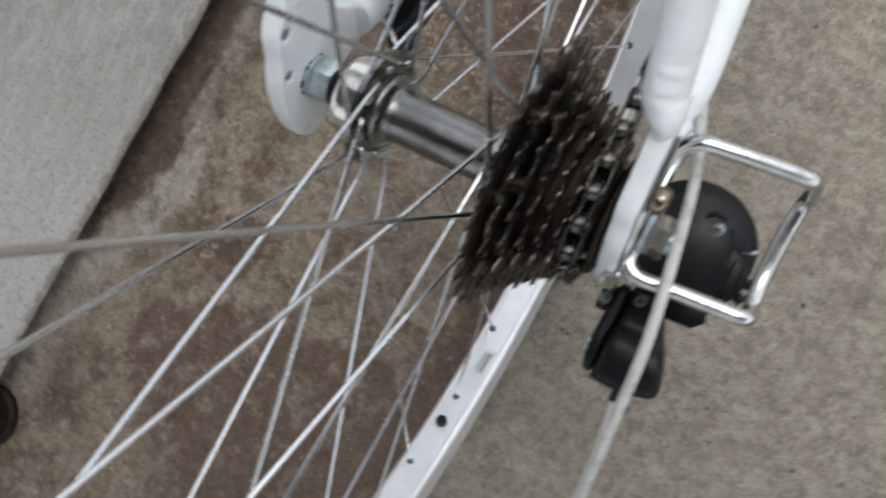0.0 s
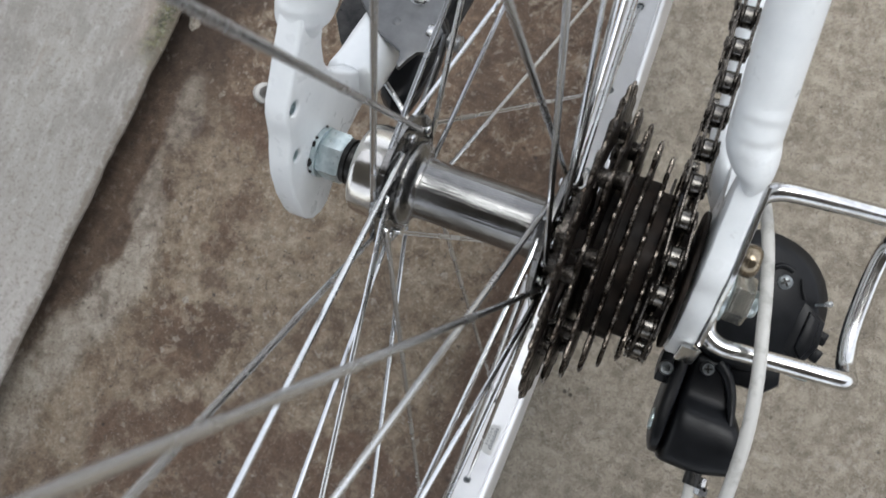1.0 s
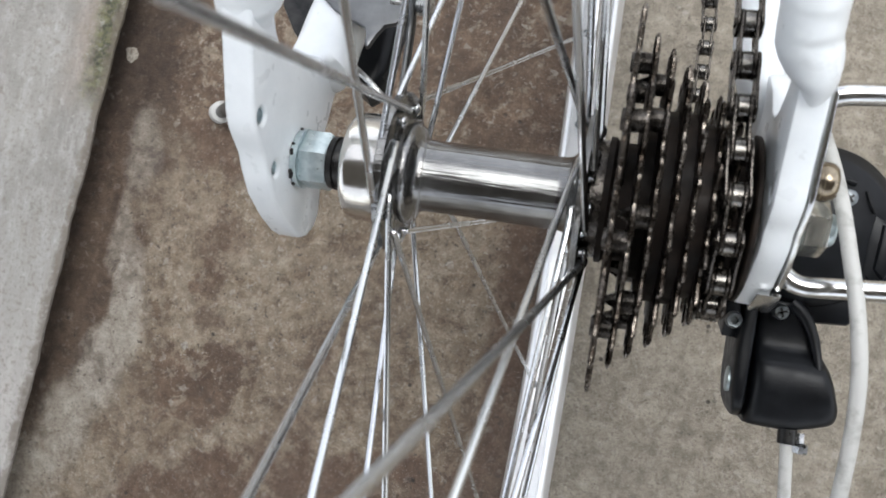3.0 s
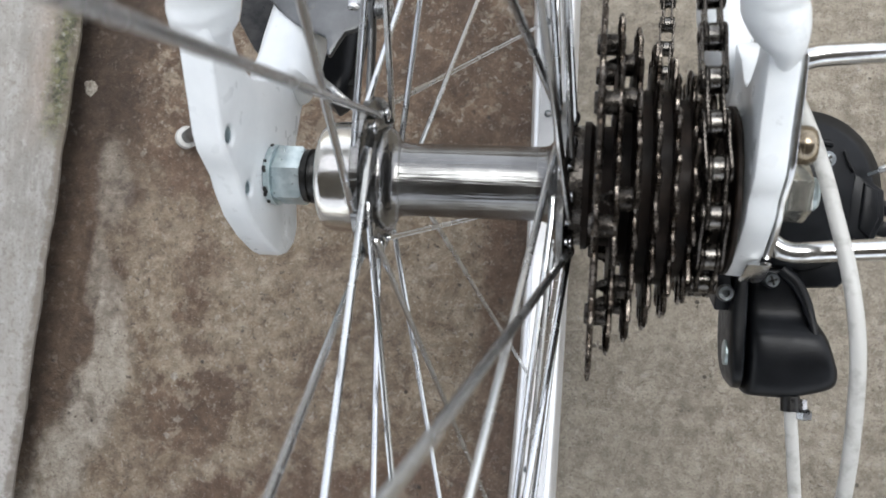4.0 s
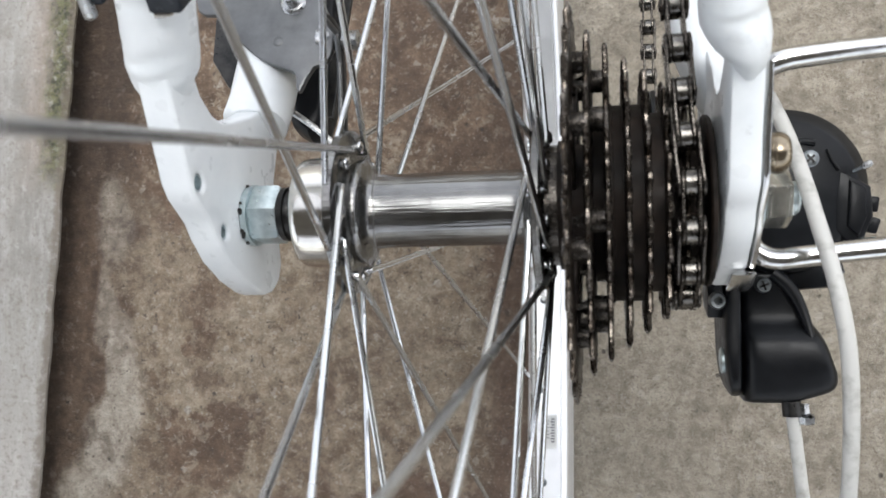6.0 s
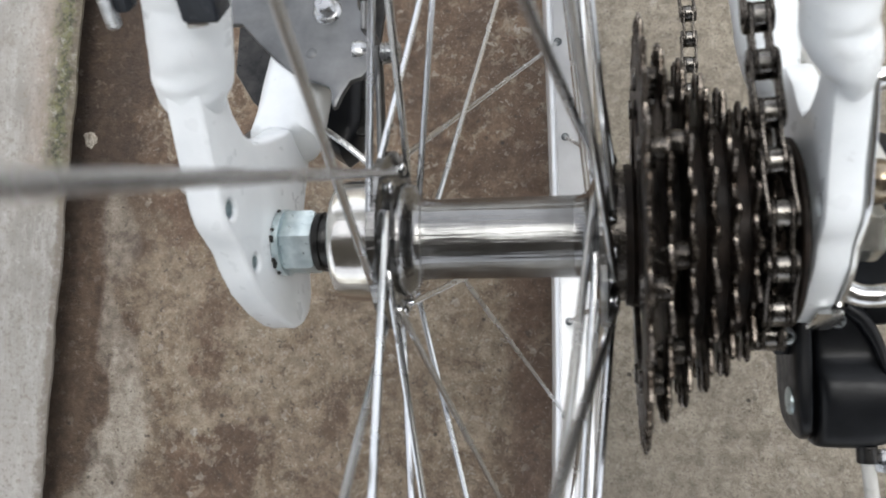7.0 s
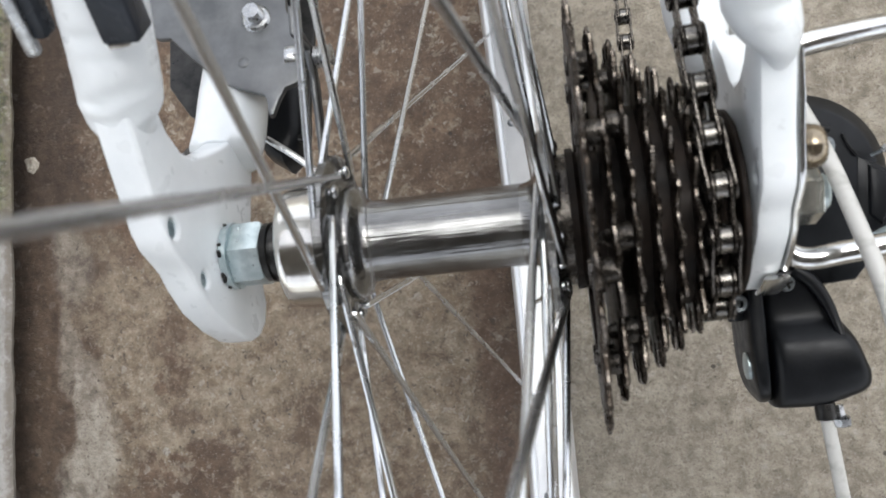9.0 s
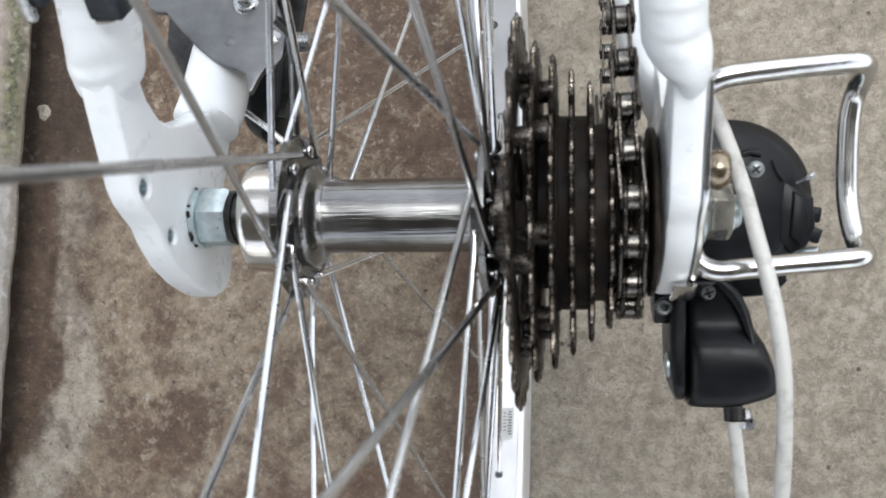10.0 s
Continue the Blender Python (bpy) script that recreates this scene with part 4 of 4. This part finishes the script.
part("cover_panel", solid([(0.1188, 0.0122), (0.1240, 0.0098), (0.1284, 0.0068), (0.1290, -0.0030), (0.1262, -0.0098), (0.1215, -0.0120), (0.1172, -0.0075), (0.1176, 0.0030)], -0.0520, -0.0350, 0.0014, 2), BLACK, cap)
part("cover_step", solid([(0.1215, 0.0090), (0.1262, 0.0066), (0.1266, -0.0030), (0.1240, -0.0095), (0.1206, -0.0060)], -0.0400, -0.0334, 0.0009, 2), BLACK, cap)
part("cover_rib", tube(spline([(0.1030, 0.0196, -0.0348), (0.1068, 0.0222, -0.0346), (0.1112, 0.0216, -0.0346)], 6), lambda t: 0.0011, 10), BLACK, cap)
part("cover_seam", tube(spline([(0.1150, 0.0195, -0.0350), (0.1164, 0.0160, -0.0350), (0.1186, 0.0125, -0.0350)], 5), 0.0005, 8), BLACK, cap)
for k, y in enumerate((0.0010, -0.0060)):
    part("stop_lug", block((0.1300, y, -0.0425), (0.0036, 0.0052, 0.0070), 0.0007, 2, turn=(0, 0, -8 - 10 * k)), BLACK, cap)
part("lower_knuckle", solid([(0.1010, -0.0140), (0.1210, -0.0150), (0.1225, -0.0220), (0.1180, -0.0270), (0.1040, -0.0280)], -0.0700, -0.0430, 0.002, 2), BLACK, rear_derailleur)


def screw(at, r, h, parent, mat=ZINC, turn=20):
    """A cross-head screw that stands on its support, pointing up."""
    bm = bmesh.new()
    x, y, z = at
    zlathe(bm, (x, y), [(z, 0.0), (z, r), (z + h * 0.7, r), (z + h, r * 0.8), (z + h, 0.0)], 18)
    s = part("screw", bm, mat, parent)
    for i in (0, 90):
        part("screw_slot", block((x, y, z + h + 0.00002), (r * 1.2, r * 0.28, 0.0002), 0, turn=(0, 0, turn + i)), CONE, s)
    return s


screw((0.0945, -0.0250, -0.0400), 0.0027, 0.0060, rear_derailleur, DULL)
screw((0.1096, 0.0165, -0.0350), 0.0028, 0.0012, rear_derailleur, DULL, turn=40)
for x, y in ((0.1278, -0.0118), (0.1268, -0.0155)):
    part("limit_screw", tube([(x - 0.006, y, -0.0440), (x, y, -0.0420), (x + 0.0035, y + 0.0004, -0.0410)], [0.0014, 0.0016, 0.0016], 10), ZINC, rear_derailleur)
part("barrel_adjuster", tube([(0.1078, -0.0660, -0.0400), (0.1080, -0.0690, -0.0395), (0.1080, -0.0692, -0.0395), (0.1081, -0.0700, -0.0395), (0.1081, -0.0722, -0.0395), (0.1081, -0.0726, -0.0395)], [0.0016, 0.0016, 0.0018, 0.0032, 0.0032, 0.0028], 6), SCREW_STEEL, rear_derailleur, "zinc hexagon adjuster screw")
part("ferrule", tube([(0.1036, -0.0650, -0.0400), (0.1038, -0.0702, -0.0395)], 0.0032, 14), CONE, rear_derailleur)
part("cage_plate", plate([(-0.018, -0.066), (0.012, -0.060), (0.030, -0.085), (0.055, -0.140), (0.052, -0.166), (0.030, -0.170), (0.012, -0.142)], 0.0708, 0.0722, 0.0003), CONE, rear_derailleur)
part("cage_plate", plate([(-0.018, -0.066), (0.012, -0.060), (0.030, -0.085), (0.055, -0.140), (0.052, -0.166), (0.030, -0.170), (0.012, -0.142)], 0.0588, 0.0602, 0.0003), CONE, rear_derailleur)
for c in (GUIDE, JOCKEY):
    part("jockey_wheel", lathe([(0.0635, 0.0), (0.0635, 0.016), (0.0645, 0.0215), (0.0665, 0.0215), (0.0675, 0.016), (0.0675, 0.0)], 22, center=c[1:]), BLACK, rear_derailleur)
part("cable_end", tube(spline([(0.1225, 0.0118, -0.0342), (0.1238, 0.0124, -0.0332), (0.1254, 0.0132, -0.0326)], 5), 0.0006, 8), DULL, rear_derailleur)
part("cable_crimp", tube([(0.1250, 0.0131, -0.0327), (0.1255, 0.0133, -0.0326), (0.1272, 0.0142, -0.0321), (0.1277, 0.0145, -0.0320)], [0.0008, 0.0012, 0.0011, 0.0007], 10), SCREW_STEEL, rear_derailleur)

# derailleur guard: a flat plate on the axle with a bent wire loop
guard = part("derailleur_guard", plate([(0.0450, 0.0010), (0.0380, 0.0075), (0.0200, 0.0100), (0.0060, 0.0115), (-0.0060, 0.0105), (-0.0125, 0.0060), (-0.0145, 0.0), (-0.0125, -0.0060), (-0.0060, -0.0105), (0.0060, -0.0110), (0.0200, -0.0080), (0.0380, -0.0055)], 0.0834, 0.0853, 0.0006), CHROME, bicycle, "chromed wire derailleur guard")
wire = [(0.0842, 0.0290, 0.0040), (0.0848, 0.0345, 0.0080), (0.0868, 0.0388, 0.0120), (0.0915, 0.0412, 0.0135), (0.1000, 0.0424, 0.0125), (0.1150, 0.0440, 0.0085), (0.1285, 0.0452, 0.0040), (0.1322, 0.0448, 0.0010), (0.1336, 0.0428, -0.0040), (0.1338, 0.0400, -0.0095), (0.1332, 0.0355, -0.0130), (0.1326, 0.0270, -0.0145),
        (0.1325, 0.0120, -0.0148), (0.1328, 0.0030, -0.0138), (0.1336, -0.0056, -0.0100), (0.1342, -0.0090, -0.0052), (0.1334, -0.0104, -0.0012), (0.1290, -0.0110, 0.0008), (0.1150, -0.0121, 0.0018), (0.1000, -0.0134, 0.0026), (0.0915, -0.0141, 0.0030), (0.0865, -0.0120, 0.0028), (0.0846, -0.0085, 0.0025), (0.0842, -0.0020, 0.0020)]
part("wire_loop", tube(spline(wire, 5), 0.0032, 16, up=(0.2, 0.1, 1)), CHROME, guard)
strip = [(0.0370, 0.0405), (0.0255, 0.0384), (0.0180, 0.0354), (0.0105, 0.0336), (0.0055, 0.0312), (-0.0005, 0.0240), (-0.0050, 0.0214), (-0.0110, 0.0158), (-0.0165, 0.0078)]
part("guard_strip", plate(strip + [(y + 0.001, z - 0.0075) for y, z in reversed(strip)], 0.0833, 0.0850, 0.0006), CHROME, guard)
part("hanger_tab", plate([(-0.0172, 0.0075), (-0.0200, 0.0015), (-0.0226, -0.0060), (-0.0242, -0.0060), (-0.0218, 0.0023), (-0.0182, 0.0085)], 0.0785, 0.0854, 0.0009), CHROME, guard)
part("hanger_bolt", lathe([(0.0850, 0.0), (0.0850, 0.0046), (0.0860, 0.0054), (0.0876, 0.0055), (0.0892, 0.0051), (0.0902, 0.0042), (0.0905, 0.0032), (0.0900, 0.0026), (0.0900, 0.0)], 28, center=(0.0150, 0.0290)), BRASSY, guard, "yellowish round bolt head")

part("cable_housing", tube(spline([(0.0600, 0.1400, -0.0800), (0.0720, 0.0850, -0.0560), (0.0830, 0.0560, -0.0250), (0.0895, 0.0400, -0.0100), (0.0942, 0.0260, -0.0010), (0.0974, 0.0117, 0.0080), (0.1003, -0.0030, 0.0142), (0.1034, -0.0200, 0.0205), (0.1058, -0.0380, 0.0225), (0.1070, -0.0580, 0.0195), (0.1080, -0.0800, 0.0120), (0.1092, -0.1020, -0.0010), (0.1096, -0.1180, -0.0180), (0.1086, -0.1180, -0.0350), (0.1076, -0.1020, -0.0410), (0.1056, -0.0840, -0.0405), (0.1038, -0.0690, -0.0395)], 10), 0.0022, 16), CABLE, bicycle, "off-white gear cable housing")

# kickstand bracket on the chain stay
outline = [(-0.0990, 0.1300), (-0.0986, 0.0830), (-0.0972, 0.0785), (-0.0945, 0.0764), (-0.0905, 0.0760), (-0.0837, 0.0684), (-0.0771, 0.0620), (-0.0716, 0.0574), (-0.0670, 0.0548), (-0.0625, 0.0530), (-0.0590, 0.0514), (-0.0580, 0.0496), (-0.0578, 0.0465), (-0.0570, 0.0441), (-0.0559, 0.0443), (-0.0540, 0.0492), (-0.0519, 0.0530),
           (-0.0483, 0.0541), (-0.0464, 0.0565), (-0.0458, 0.0602), (-0.0458, 0.0650), (-0.0466, 0.0690), (-0.0486, 0.0738), (-0.0512, 0.0796), (-0.0518, 0.0860), (-0.0518, 0.1300)]
bracket = part("kickstand_bracket", solid(outline, -0.0115, -0.0088, 0.0009, 2), BRACKET, bicycle, "grey steel kickstand bracket clamped on the stay")
# its black colour stands in for the shade inside the bracket's hollow
part("lower_plate", solid([(-0.1100, 0.1300), (-0.1080, 0.0780), (-0.1000, 0.0660), (-0.0900, 0.0560), (-0.0870, 0.0545), (-0.0560, 0.0500), (-0.0500, 0.1300)], -0.0450, -0.0425, 0.0008, 2), CONE, bracket)
pivot = Matrix.Translation((0, 0.048, -0.0095))
bracket.matrix_basis = pivot @ Matrix.Rotation(radians(-19), 4, "X") @ pivot.inverted()
bolt = bmesh.new()
zlathe(bolt, (-0.0613, 0.0784), [(-0.0100, 0.0), (-0.0100, 0.0052), (-0.0088, 0.0048), (-0.0080, 0.0040), (-0.0078, 0.0033)] + [(-0.0076 + 0.0006 * i, 0.0033 if i % 2 else 0.0028) for i in range(6)] + [(-0.0038, 0.0026), (-0.0037, 0.0)], 20)
part("bracket_bolt", bolt, SCREW_STEEL, bracket)
part("bracket_bolt", lathe([(-0.0520, 0.0), (-0.0520, 0.0046), (-0.0490, 0.0048), (-0.0476, 0.0040), (-0.0470, 0.0035)] + [(-0.0466 + 0.0005 * i, 0.0035 if i % 2 else 0.0030) for i in range(18)] + [(-0.0376, 0.0027), (-0.0374, 0.0)], 20, center=(0.0640, -0.0125)), SCREW_STEEL, bracket)
dim = bmesh.new()
zlathe(dim, (-0.0655, 0.0634), [(-0.0090, 0.0022), (-0.0086, 0.0016), (-0.0084, 0.0008), (-0.0084, 0.0)], 16)
part("pressed_dimple", dim, BRACKET, bracket)
part("kickstand_body", solid([(-0.0800, 0.1300), (-0.0770, 0.0600), (-0.0720, 0.0480), (-0.0650, 0.0430), (-0.0600, 0.0470), (-0.0580, 0.0560), (-0.0580, 0.1300)], -0.0580, -0.0400, 0.005, 3), BLACK, bracket, "black kickstand body")
side_leaf = part("side_leaf", plate([(0.0306, -0.0225), (0.0450, -0.0178), (0.0561, -0.0137), (0.0640, -0.0090), (0.0640, -0.0010), (0.0616, 0.0050), (0.0640, 0.0050), (0.0665, -0.0020), (0.0665, -0.0115), (0.0570, -0.0175), (0.0450, -0.0215), (0.0306, -0.0262)], -0.0446, -0.0434, 0.0003), BLACK, bracket)
edge = [(-0.0440, 0.0290, -0.0350), (-0.0440, 0.0306, -0.0203), (-0.0440, 0.0450, -0.0156), (-0.0440, 0.0561, -0.0115), (-0.0440, 0.0639, -0.0067), (-0.0440, 0.0628, 0.0000), (-0.0440, 0.0616, 0.0063), (-0.0440, 0.0700, 0.0080)]
rough_edge = []
for a, b in zip(edge, edge[1:]):
    for k in range(12):
        rough_edge.append(Vector(a).lerp(Vector(b), k / 12))
part("leaf_edge", tube(rough_edge, [0.0009 + 0.00012 * (k % 2) for k in range(len(rough_edge))], 8, up=(1, 0.1, 0.1)), BRACKET, side_leaf)
part("spring_wire", tube(spline([(-0.0700, 0.0500, -0.0330), (-0.0600, 0.0430, -0.0350), (-0.0500, 0.0350, -0.0400), (-0.0440, 0.0300, -0.0480), (-0.0400, 0.0320, -0.0600)], 5), (0.0012), 8), SCREW_STEEL, bracket)
# the kickstand's leg stands on the concrete with a pale rubber foot
inward = (bicycle.matrix_basis @ bracket.matrix_basis).inverted()
foot, knee = Vector((-0.2760, 0.0768, GROUND + 0.012)), Vector((-0.0640, 0.0700, -0.0560))
way = (knee - foot).normalized()
leg = part("kickstand_leg", tube([inward @ p for p in (foot - way * 0.004, foot + way * 0.10, knee - way * 0.03, knee)], [0.0050, 0.0058, 0.0064, 0.0068], 18), BRACKET, bracket, "grey kickstand leg")
part("rubber_foot", tube([inward @ (foot + way * q) for q in (-0.0092, -0.0086, -0.006, 0.002, 0.0030, 0.0034)], [0.0050, 0.0074, 0.0084, 0.0086, 0.0080, 0.0055], 20), CABLE, leg, "pale rubber foot")

# clamp of the wheel lock on the far seat stay
lock = part("lock_clamp", block((-0.0610, 0.0672, 0.0744), (0.0088, 0.0300, 0.0085), 0.0009, 3, turn=(40, 0, -4)), LACQUER, bicycle, "dark lacquered clamp on the seat stay")
part("clamp_bolt", block((-0.0886, 0.0703, 0.0680), (0.0034, 0.0360, 0.0034), 0.0012, 3, turn=(40, 0, -4)), SCREW_STEEL, lock)
part("clamp_side", block((-0.0852, 0.0740, 0.0672), (0.0040, 0.0340, 0.0060), 0.0012, 2, turn=(40, 0, -6)), LACQUER, lock)
part("clamp_lip", tube([(-0.0664, 0.0546, 0.0655), (-0.0652, 0.0537, 0.0664), (-0.0630, 0.0536, 0.0662), (-0.0610, 0.0536, 0.0660)], [0.0005, 0.0011, 0.0009, 0.0004], 8), CHROME, lock)

# dark round cap lying on the concrete
bm = bmesh.new()
zlathe(bm, (-0.404, -0.384), [(GROUND, 0.0), (GROUND, 0.030), (GROUND + 0.006, 0.030), (GROUND + 0.009, 0.027), (GROUND + 0.0075, 0.022), (GROUND + 0.003, 0.010), (GROUND + 0.003, 0.0)], 32)
tagged(part("drain_cap", bm, GREASE), "round black rubber cap lying on the concrete", "cap")


def crumb(x, y, r, seed, mat):
    """A flat crumb of broken concrete lying on the floor."""
    bm = bmesh.new()
    bmesh.ops.create_icosphere(bm, subdivisions=3, radius=1.0)
    for v in bm.verts:
        k = 1.0 + 0.55 * noise.noise(v.co * 1.7 + Vector((seed, 0, 0))) + 0.25 * noise.noise(v.co * 4.0 + Vector((0, seed, 0)))
        v.co = Vector((x + v.co.x * k * r, y + v.co.y * k * r, GROUND + 0.0006 + v.co.z * k * r * 0.22))
    return tagged(part("concrete_crumb", bm, mat), "small pale crumb of concrete on the floor", "crumb")


CRUMB = mottle(material("pale_crumb", (0.4, 0.37, 0.32), 0.9), (0.16, 0.13, 0.10), (0.38, 0.35, 0.30), 400, 0.35, 0.6, bump=0.4, bump_scale=900)
crumb(-0.369, 0.117, 0.0058, 3.0, CRUMB)
crumb(-0.277, -0.107, 0.0028, 8.0, CRUMB)
